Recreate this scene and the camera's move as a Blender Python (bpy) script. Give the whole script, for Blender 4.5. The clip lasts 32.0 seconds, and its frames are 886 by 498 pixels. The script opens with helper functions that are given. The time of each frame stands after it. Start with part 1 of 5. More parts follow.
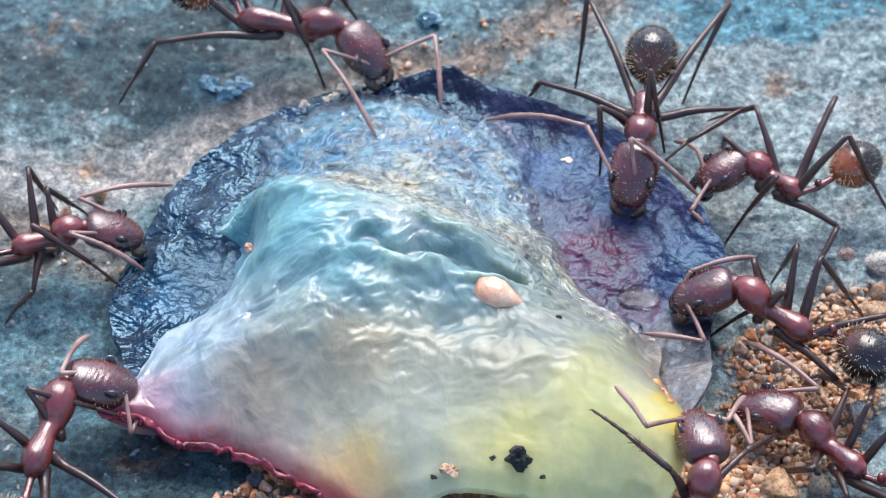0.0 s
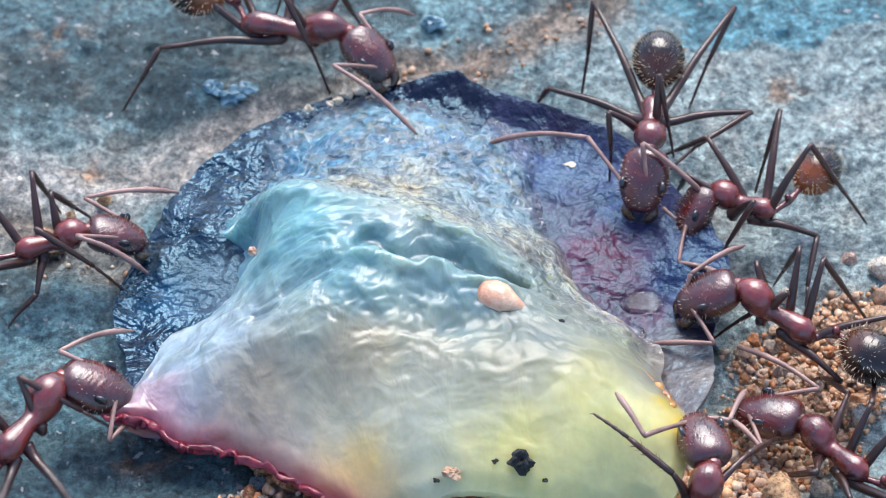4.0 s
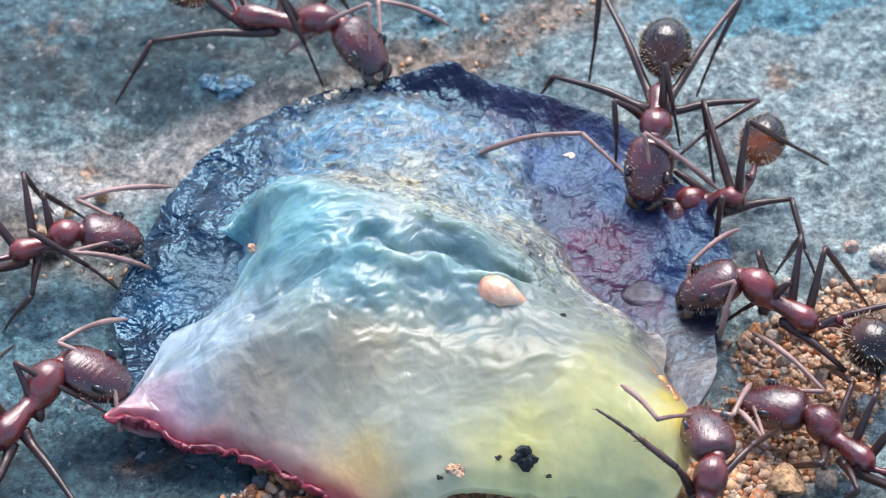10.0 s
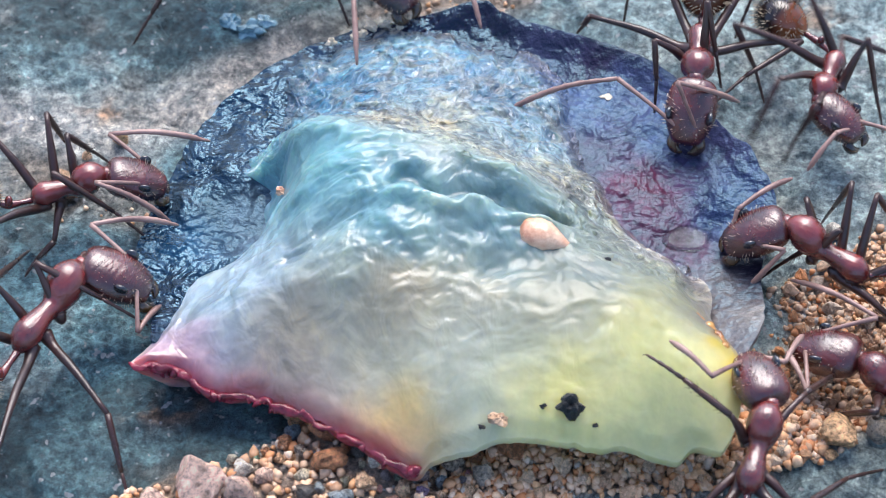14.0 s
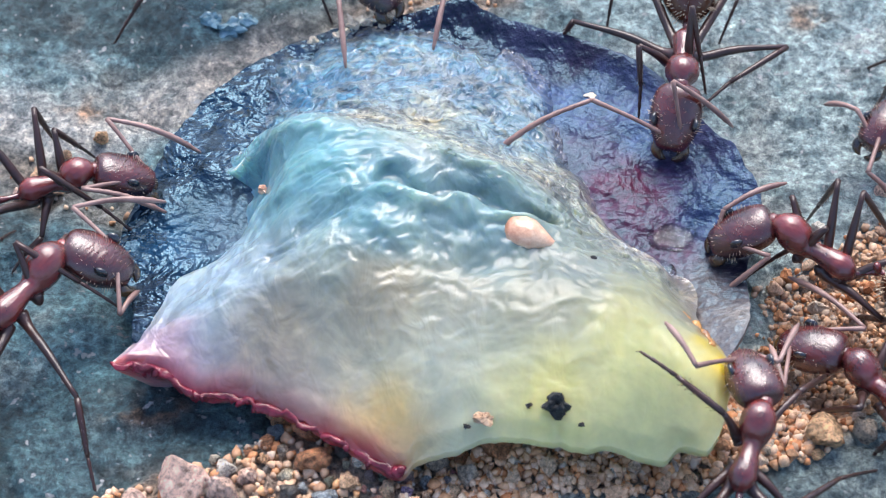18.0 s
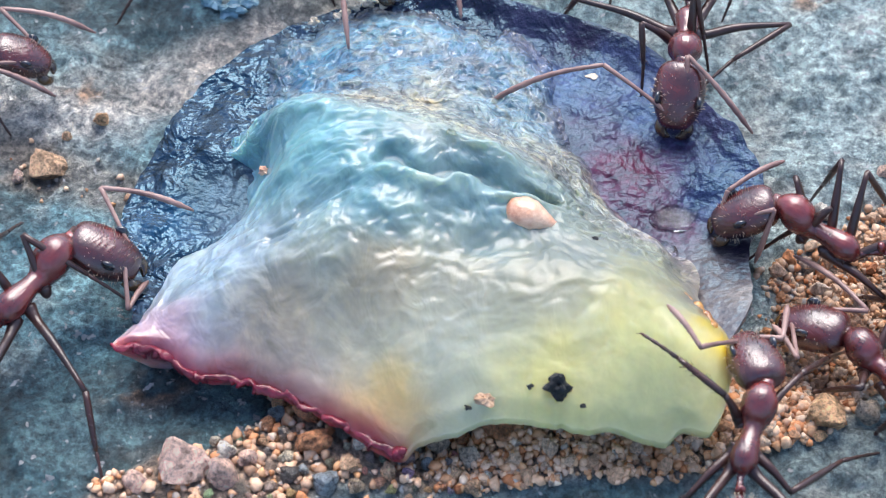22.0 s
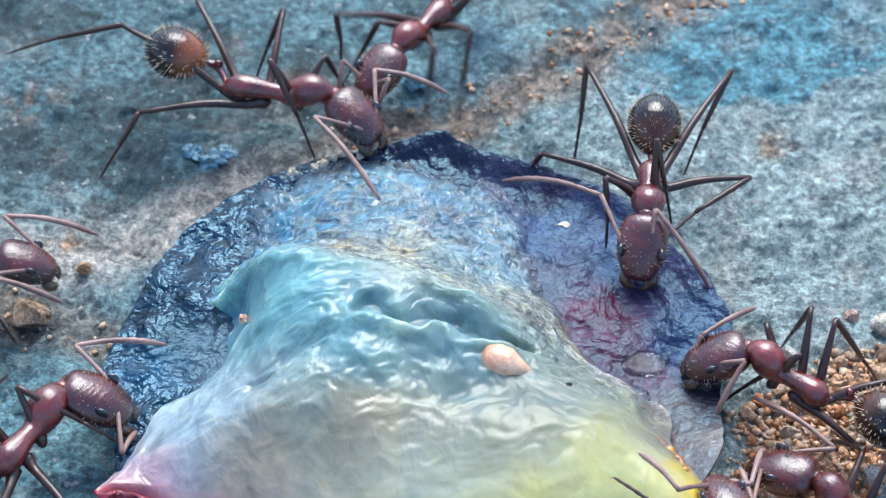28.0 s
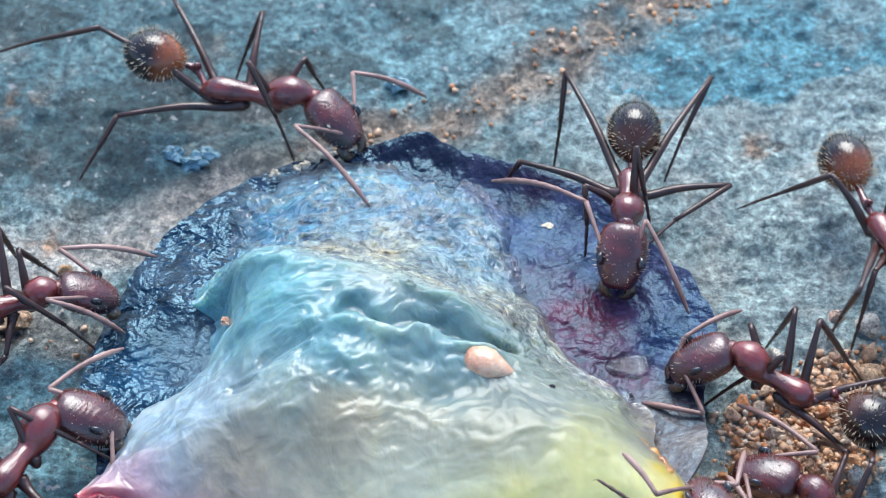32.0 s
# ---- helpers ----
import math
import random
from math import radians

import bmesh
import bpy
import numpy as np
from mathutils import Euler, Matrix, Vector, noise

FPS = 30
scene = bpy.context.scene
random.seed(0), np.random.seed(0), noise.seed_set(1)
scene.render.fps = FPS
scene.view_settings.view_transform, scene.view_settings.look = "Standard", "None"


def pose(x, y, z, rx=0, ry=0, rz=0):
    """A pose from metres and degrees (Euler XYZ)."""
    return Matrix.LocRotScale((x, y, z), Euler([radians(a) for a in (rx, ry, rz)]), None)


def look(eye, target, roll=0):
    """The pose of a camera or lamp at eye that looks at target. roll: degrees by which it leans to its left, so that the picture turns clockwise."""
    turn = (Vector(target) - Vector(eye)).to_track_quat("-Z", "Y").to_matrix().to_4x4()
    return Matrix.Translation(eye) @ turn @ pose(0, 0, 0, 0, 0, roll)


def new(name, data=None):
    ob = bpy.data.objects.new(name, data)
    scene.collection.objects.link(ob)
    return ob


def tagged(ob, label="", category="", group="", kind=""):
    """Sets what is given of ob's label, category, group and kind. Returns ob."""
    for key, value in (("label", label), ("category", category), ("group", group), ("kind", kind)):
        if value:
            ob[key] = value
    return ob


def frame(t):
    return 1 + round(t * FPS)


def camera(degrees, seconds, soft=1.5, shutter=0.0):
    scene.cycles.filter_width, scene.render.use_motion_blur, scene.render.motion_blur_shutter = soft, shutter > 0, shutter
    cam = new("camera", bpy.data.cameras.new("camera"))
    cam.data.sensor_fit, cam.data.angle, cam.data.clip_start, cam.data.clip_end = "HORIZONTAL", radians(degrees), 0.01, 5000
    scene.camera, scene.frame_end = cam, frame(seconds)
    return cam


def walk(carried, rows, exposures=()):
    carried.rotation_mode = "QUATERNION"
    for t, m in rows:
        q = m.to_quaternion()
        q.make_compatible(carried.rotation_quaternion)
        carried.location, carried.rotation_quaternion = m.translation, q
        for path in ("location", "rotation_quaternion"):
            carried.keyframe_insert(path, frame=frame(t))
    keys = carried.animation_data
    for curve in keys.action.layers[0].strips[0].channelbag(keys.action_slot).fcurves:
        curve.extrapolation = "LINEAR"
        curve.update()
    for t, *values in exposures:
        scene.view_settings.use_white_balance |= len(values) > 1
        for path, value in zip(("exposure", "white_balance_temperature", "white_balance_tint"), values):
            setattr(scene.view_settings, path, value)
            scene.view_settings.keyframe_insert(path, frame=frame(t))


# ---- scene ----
cam = camera(22.0, 32.0, soft=1.0, shutter=0.5)
cam.data.dof.use_dof, cam.data.dof.focus_distance, cam.data.dof.aperture_fstop = True, 0.0745, 165.0
PATH = [
    (0.0, (0.00164, -0.04708, 0.06146), (0.00011, -0.00149, 0.00836), -0.59),
    (0.5, (0.00154, -0.04719, 0.06153), (0.00009, -0.00156, 0.00846), -0.49),
    (1.0, (0.00155, -0.04728, 0.06133), (0.00008, -0.00159, 0.00832), -0.46),
    (1.5, (0.00150, -0.04727, 0.06126), (0.00008, -0.00157, 0.00825), -0.41),
    (2.0, (0.00148, -0.04750, 0.06124), (0.00007, -0.00165, 0.00836), -0.37),
    (2.5, (0.00145, -0.04739, 0.06149), (0.00006, -0.00166, 0.00850), -0.34),
    (3.0, (0.00153, -0.04735, 0.06152), (0.00006, -0.00163, 0.00853), -0.39),
    (3.5, (0.00168, -0.04731, 0.06148), (0.00004, -0.00154, 0.00853), -0.58),
    (5.5, (0.00188, -0.04699, 0.06168), (0.00005, -0.00141, 0.00858), -0.83),
    (6.0, (0.00202, -0.04669, 0.06149), (0.00006, -0.00134, 0.00820), -0.96),
    (6.5, (0.00203, -0.04656, 0.06146), (0.00007, -0.00136, 0.00805), -0.99),
    (7.0, (0.00146, -0.04625, 0.06166), (-0.00071, -0.00117, 0.00815), -1.24),
    (7.5, (0.00141, -0.04628, 0.06176), (-0.00065, -0.00127, 0.00818), -1.27),
    (8.0, (0.00142, -0.04627, 0.06169), (-0.00047, -0.00128, 0.00810), -1.25),
    (8.5, (0.00150, -0.04626, 0.06173), (-0.00039, -0.00129, 0.00812), -1.32),
    (9.0, (0.00159, -0.04643, 0.06174), (-0.00017, -0.00136, 0.00821), -1.31),
    (9.5, (0.00158, -0.04635, 0.06174), (-0.00005, -0.00134, 0.00816), -1.27),
    (10.0, (0.00167, -0.04644, 0.06182), (0.00001, -0.00139, 0.00827), -1.45),
    (10.5, (0.00169, -0.04641, 0.06171), (0.00008, -0.00131, 0.00820), -1.41),
    (11.0, (0.00129, -0.04619, 0.06024), (-0.00012, -0.00134, 0.00651), -1.28),
    (11.5, (0.00113, -0.04590, 0.05946), (-0.00011, -0.00138, 0.00546), -0.99),
    (12.0, (0.00111, -0.04622, 0.05986), (-0.00000, -0.00179, 0.00578), -0.94),
    (12.5, (0.00085, -0.04604, 0.05964), (-0.00002, -0.00168, 0.00549), -0.50),
    (13.0, (0.00018, -0.04530, 0.05953), (-0.00062, -0.00097, 0.00537), -0.41),
    (13.5, (-0.00080, -0.04528, 0.05920), (-0.00179, -0.00092, 0.00506), -0.67),
    (14.0, (-0.00073, -0.04543, 0.05913), (-0.00131, -0.00103, 0.00502), -0.34),
    (14.5, (-0.00077, -0.04541, 0.05907), (-0.00119, -0.00091, 0.00503), -0.17),
    (16.5, (-0.00092, -0.04563, 0.05910), (-0.00073, -0.00074, 0.00539), 0.32),
    (17.0, (-0.00111, -0.04536, 0.05871), (-0.00079, -0.00057, 0.00491), 0.49),
    (17.5, (-0.00116, -0.04534, 0.05859), (-0.00082, -0.00066, 0.00470), 0.60),
    (18.0, (-0.00120, -0.04535, 0.05852), (-0.00084, -0.00073, 0.00458), 0.60),
    (18.5, (-0.00110, -0.04530, 0.05847), (-0.00085, -0.00073, 0.00449), 0.47),
    (19.0, (-0.00100, -0.04523, 0.05836), (-0.00086, -0.00074, 0.00432), 0.30),
    (19.5, (-0.00100, -0.04511, 0.05841), (-0.00088, -0.00077, 0.00424), 0.26),
    (20.0, (-0.00102, -0.04515, 0.05830), (-0.00089, -0.00085, 0.00410), 0.29),
    (20.5, (-0.00105, -0.04512, 0.05838), (-0.00089, -0.00096, 0.00407), 0.31),
    (21.0, (-0.00114, -0.04525, 0.05829), (-0.00089, -0.00099, 0.00406), 0.45),
    (21.5, (-0.00107, -0.04513, 0.05819), (-0.00087, -0.00098, 0.00387), 0.47),
    (22.0, (-0.00111, -0.04533, 0.05822), (-0.00087, -0.00103, 0.00402), 0.45),
    (22.5, (-0.00116, -0.04549, 0.05841), (-0.00087, -0.00108, 0.00430), 0.57),
    (23.0, (-0.00112, -0.04546, 0.05848), (-0.00087, -0.00099, 0.00443), 0.45),
    (23.5, (-0.00115, -0.04543, 0.05847), (-0.00087, -0.00090, 0.00446), 0.51),
    (24.0, (-0.00117, -0.04544, 0.05849), (-0.00087, -0.00085, 0.00453), 0.54),
    (24.5, (-0.00122, -0.04581, 0.05891), (-0.00086, -0.00093, 0.00518), 0.54),
    (26.5, (-0.00128, -0.04578, 0.05928), (-0.00060, 0.00049, 0.00676), 0.75),
    (27.0, (-0.00132, -0.04622, 0.05980), (-0.00058, 0.00047, 0.00765), 0.76),
    (27.5, (-0.00127, -0.04638, 0.06008), (-0.00037, 0.00094, 0.00851), 0.85),
    (28.0, (-0.00126, -0.04602, 0.05977), (-0.00017, 0.00134, 0.00824), 0.91),
    (28.5, (-0.00116, -0.04611, 0.05987), (-0.00000, 0.00137, 0.00844), 0.98),
    (29.0, (-0.00116, -0.04599, 0.05979), (0.00009, 0.00151, 0.00838), 1.02),
    (29.5, (-0.00112, -0.04586, 0.05971), (0.00017, 0.00160, 0.00827), 1.02),
    (30.0, (-0.00118, -0.04590, 0.05956), (0.00025, 0.00163, 0.00819), 1.13),
    (30.5, (-0.00124, -0.04579, 0.05962), (0.00029, 0.00164, 0.00816), 1.23),
    (31.0, (-0.00110, -0.04574, 0.05958), (0.00035, 0.00168, 0.00811), 1.12),
    (31.5, (-0.00103, -0.04567, 0.05940), (0.00037, 0.00170, 0.00788), 1.04),
    (32.0, (-0.00107, -0.04578, 0.05956), (0.00038, 0.00159, 0.00804), 1.06),
]
walk(cam, [(t, look(eye, target, roll)) for t, eye, target, roll in PATH], exposures=[(0.0, 0.92, 6120, 12), (24.5, 0.92, 6170, 13), (27.5, 0.86, 5800, 6), (32.0, 0.86, 5830, 6)])

# ---- light: an open shaded sky, softly directional from behind and above ----
MM = 0.001
world = bpy.data.worlds.new("sky")
scene.world = world
world.use_nodes = True
wn = world.node_tree.nodes
sky = wn.new("ShaderNodeTexSky")
sky.sky_type, sky.sun_disc = "NISHITA", False
sky.sun_elevation, sky.sun_rotation, sky.dust_density = radians(57), radians(5), 2.6
world.node_tree.links.new(sky.outputs[0], wn["Background"].inputs[0])
wn["Background"].inputs[1].default_value = 0.15
sun = new("sun", bpy.data.lights.new("sun", "SUN"))
sun.data.energy, sun.data.angle, sun.data.color = 2.0, radians(42), (1.0, 0.92, 0.80)
sun.matrix_world = look((0.006, 0.062, 0.096), (0, 0, 0))


# ---- numeric noise on arrays ----
def lattice(ix, iy, seed):
    v = np.sin(ix * 127.1 + iy * 311.7 + seed * 74.7) * 43758.5453
    return v - np.floor(v)


def vnoise(x, y, seed=0):
    ix, iy = np.floor(x), np.floor(y)
    fx, fy = x - ix, y - iy
    fx, fy = fx * fx * (3 - 2 * fx), fy * fy * (3 - 2 * fy)
    a = lattice(ix, iy, seed) * (1 - fx) + lattice(ix + 1, iy, seed) * fx
    b = lattice(ix, iy + 1, seed) * (1 - fx) + lattice(ix + 1, iy + 1, seed) * fx
    return (a * (1 - fy) + b * fy) * 2 - 1


def fbm(x, y, octaves=4, seed=0):
    total, amp = 0 * x, 1.0
    for k in range(octaves):
        total = total + amp * vnoise(x * 2 ** k + 7.3 * k, y * 2 ** k - 3.1 * k, seed + k)
        amp *= 0.5
    return total / 1.9


def smooth(a, b, x):
    t = np.clip((x - a) / (b - a), 0, 1)
    return t * t * (3 - 2 * t)


def near(x, y, pts):
    """Distance from plan points to a polyline."""
    best = np.full(np.shape(x), 1e9)
    for (ax, ay), (bx, by) in zip(pts, pts[1:]):
        dx, dy = bx - ax, by - ay
        t = np.clip(((x - ax) * dx + (y - ay) * dy) / (dx * dx + dy * dy + 1e-12), 0, 1)
        best = np.minimum(best, np.hypot(x - ax - t * dx, y - ay - t * dy))
    return best


def inside(x, y, poly):
    hit = np.zeros(np.shape(x), bool)
    for (ax, ay), (bx, by) in zip(poly, poly[1:] + poly[:1]):
        if ay != by:
            hit ^= ((ay > y) != (by > y)) & (x < (bx - ax) * (y - ay) / (by - ay) + ax)
    return hit


# ---- materials ----
def material(name):
    m = bpy.data.materials.new(name)
    m.use_nodes = True
    nt = m.node_tree
    return m, nt, nt.nodes["Principled BSDF"]


def node(nt, kind, **values):
    n = nt.nodes.new(kind)
    for key, value in values.items():
        n.inputs[key.replace("_", " ")].default_value = value
    return n


def noise_at(nt, scale, detail=4.0, rough=0.6, stretch=None, ridged=False, curl=0.0):
    co = nt.nodes.new("ShaderNodeTexCoord")
    n = node(nt, "ShaderNodeTexNoise", Scale=scale, Detail=detail, Roughness=rough, Distortion=curl)
    if ridged:
        n.noise_type = "RIDGED_MULTIFRACTAL"
    if stretch:
        mp = node(nt, "ShaderNodeMapping", Scale=stretch)
        nt.links.new(co.outputs["Object"], mp.inputs["Vector"])
        nt.links.new(mp.outputs[0], n.inputs["Vector"])
    else:
        nt.links.new(co.outputs["Object"], n.inputs["Vector"])
    return n.outputs["Fac"]


def ramp(nt, fac, stops):
    r = nt.nodes.new("ShaderNodeValToRGB")
    while len(r.color_ramp.elements) < len(stops):
        r.color_ramp.elements.new(0.5)
    for e, (p, c) in zip(r.color_ramp.elements, stops):
        e.position, e.color = p, (*c, 1)
    nt.links.new(fac, r.inputs[0])
    return r.outputs[0]


def mixed(nt, fac, a, b, how="MIX"):
    n = nt.nodes.new("ShaderNodeMix")
    n.data_type, n.blend_type = "RGBA", how
    for socket, value in ((n.inputs[0], fac), (n.inputs[6], a), (n.inputs[7], b)):
        if isinstance(value, (int, float)):
            socket.default_value = value
        elif isinstance(value, tuple):
            socket.default_value = (*value, 1)
        else:
            nt.links.new(value, socket)
    return n.outputs[2]


def bump(nt, bsdf, height, strength, distance, after=None):
    b = node(nt, "ShaderNodeBump", Strength=strength, Distance=distance)
    nt.links.new(height, b.inputs["Height"])
    if after:
        nt.links.new(after, b.inputs["Normal"])
    nt.links.new(b.outputs[0], bsdf.inputs["Normal"])
    return b.outputs[0]


def attribute(nt, name):
    a = nt.nodes.new("ShaderNodeAttribute")
    a.attribute_name = name
    return a


def scaled(nt, value, gain, offset=0.0):
    n = nt.nodes.new("ShaderNodeMath")
    n.operation = "MULTIPLY_ADD"
    nt.links.new(value, n.inputs[0])
    n.inputs[1].default_value, n.inputs[2].default_value = gain, offset
    return n.outputs[0]


def chitin(name, dark, light, rough=0.36, coat=0.4, fuzz=0.0, lines=0.0, ior=1.7):
    m, nt, p = material(name)
    tone = noise_at(nt, 900, 5)
    nt.links.new(ramp(nt, tone, [(0.35, dark), (0.68, light)]), p.inputs["Base Color"])
    p.inputs["Roughness"].default_value = rough
    p.inputs["Coat Weight"].default_value, p.inputs["Coat Roughness"].default_value = coat, 0.12
    p.inputs["IOR"].default_value = ior
    p.inputs["Specular Tint"].default_value = (0.92, 0.95, 1.0, 1)
    p.inputs["Sheen Weight"].default_value, p.inputs["Sheen Roughness"].default_value = fuzz, 0.45
    p.inputs["Sheen Tint"].default_value = (0.85, 0.86, 0.95, 1)
    first = bump(nt, p, noise_at(nt, 1800, 3), 0.2, 0.00006)
    second = bump(nt, p, noise_at(nt, 9000, 4, 0.6, (0.18, 1, 1)), 0.2 + lines, 0.00005, first)
    nt.links.new(second, p.inputs["Coat Normal"])
    return m


RED = chitin("red_cuticle", (0.05, 0.006, 0.006), (0.22, 0.024, 0.018), 0.27, 0.3, 0.02, 0.3, 1.85)
RED_DEEP = chitin("head_cuticle", (0.022, 0.004, 0.004), (0.12, 0.012, 0.008), 0.27, 0.3, 0.02, 0.36, 1.85)
BROWN = chitin("leg_cuticle", (0.022, 0.010, 0.008), (0.062, 0.022, 0.015), 0.36, 0.15, 0.0, 0.1, 1.6)
BLACK = chitin("gaster_cuticle", (0.006, 0.004, 0.004), (0.03, 0.012, 0.008), 0.15, 0.45, 0.0, 0.0, 1.5)
PINK = chitin("antenna_cuticle", (0.17, 0.085, 0.07), (0.40, 0.25, 0.21), 0.5, 0.1, 0.08)
tinted = attribute(BLACK.node_tree, "tint").outputs["Color"]
BLACK.node_tree.links.new(tinted, BLACK.node_tree.nodes["Principled BSDF"].inputs["Base Color"])
EYE = chitin("eye_facets", (0.006, 0.007, 0.01), (0.02, 0.022, 0.03), 0.25, 0.6)
JAW = chitin("mandible_cuticle", (0.012, 0.006, 0.005), (0.16, 0.09, 0.03), 0.22, 0.5)
HAIR = chitin("pale_bristle", (0.5, 0.42, 0.3), (0.7, 0.62, 0.48), 0.5, 0.0)


def stone_material():
    m, nt, p = material("weathered_stone")
    tint = attribute(nt, "tint").outputs["Color"]
    grain = ramp(nt, noise_at(nt, 3200, 8, 0.8), [(0.38, (0.30, 0.35, 0.39)), (0.49, (0.98, 0.98, 0.98)), (0.60, (1.9, 1.86, 1.78))])
    blot = ramp(nt, noise_at(nt, 1000, 7, 0.78), [(0.40, (0.46, 0.54, 0.58)), (0.5, (1.0, 1.0, 1.0)), (0.60, (1.42, 1.38, 1.32))])
    c = mixed(nt, 1.0, tint, grain, "MULTIPLY")
    c = mixed(nt, 1.0, c, blot, "MULTIPLY")
    fleck = ramp(nt, noise_at(nt, 2600, 2, 0.5), [(0.66, (0, 0, 0)), (0.72, (1, 1, 1))])
    nt.links.new(mixed(nt, fleck, c, (0.55, 0.58, 0.6)), p.inputs["Base Color"])
    p.inputs["Roughness"].default_value = 0.62
    p.inputs["Specular IOR Level"].default_value = 0.6
    first = bump(nt, p, noise_at(nt, 1000, 8, 0.78), 1.0, 0.0011)
    bump(nt, p, noise_at(nt, 3000, 5, 0.75), 1.0, 0.00036, first)
    return m


STONE = stone_material()


def pebble_material():
    m, nt, p = material("gravel_grain")
    info = nt.nodes.new("ShaderNodeObjectInfo")
    geo = nt.nodes.new("ShaderNodeNewGeometry")
    add = nt.nodes.new("ShaderNodeMath")
    add.operation = "ADD"
    nt.links.new(info.outputs["Random"], add.inputs[0])
    nt.links.new(geo.outputs["Random Per Island"], add.inputs[1])
    frac = nt.nodes.new("ShaderNodeMath")
    frac.operation = "FRACT"
    nt.links.new(add.outputs[0], frac.inputs[0])
    base = ramp(nt, frac.outputs[0], [(0.0, (0.44, 0.18, 0.08)), (0.10, (0.66, 0.34, 0.17)), (0.22, (0.54, 0.33, 0.20)), (0.34, (0.80, 0.62, 0.48)), (0.45, (0.34, 0.22, 0.15)),
                                      (0.56, (0.78, 0.56, 0.40)), (0.66, (0.60, 0.46, 0.38)), (0.76, (0.70, 0.42, 0.22)), (0.86, (0.82, 0.70, 0.58)), (0.94, (0.42, 0.42, 0.42)), (0.985, (0.66, 0.50, 0.38))])
    speck = ramp(nt, noise_at(nt, 2.6, 6, 0.75), [(0.34, (0.5, 0.46, 0.44)), (0.5, (1, 1, 1)), (0.62, (1.35, 1.32, 1.28))])
    world_speck = ramp(nt, noise_at(nt, 2600, 5, 0.7), [(0.36, (0.6, 0.57, 0.55)), (0.6, (1.2, 1.18, 1.15))])
    c = mixed(nt, 1.0, mixed(nt, 1.0, base, (1.0, 0.93, 0.85), "MULTIPLY"), speck, "MULTIPLY")
    nt.links.new(mixed(nt, 0.7, c, world_speck, "MULTIPLY"), p.inputs["Base Color"])
    p.inputs["Roughness"].default_value = 0.65
    first = bump(nt, p, noise_at(nt, 4.5, 7, 0.75), 0.8, 0.00012)
    bump(nt, p, noise_at(nt, 7000, 4, 0.7), 0.5, 0.00006, first)
    return m


GRAVEL = pebble_material()


def rock_material():
    m, nt, p = material("rough_pebble")
    info = nt.nodes.new("ShaderNodeObjectInfo")
    patch = ramp(nt, noise_at(nt, 1.6, 7, 0.7), [(0.36, (0.55, 0.50, 0.46)), (0.5, (1, 1, 1)), (0.64, (1.4, 1.36, 1.3))])
    speck = ramp(nt, noise_at(nt, 5.5, 6, 0.75), [(0.36, (0.42, 0.38, 0.36)), (0.48, (1, 1, 1)), (0.62, (1.4, 1.38, 1.34))])
    nt.links.new(mixed(nt, 1.0, mixed(nt, 1.0, info.outputs["Color"], patch, "MULTIPLY"), speck, "MULTIPLY"), p.inputs["Base Color"])
    p.inputs["Roughness"].default_value = 0.55
    first = bump(nt, p, noise_at(nt, 3.5, 8, 0.75), 1.0, 0.00035)
    bump(nt, p, noise_at(nt, 11.0, 5, 0.75), 0.8, 0.0001, first)
    return m


ROCK = rock_material()


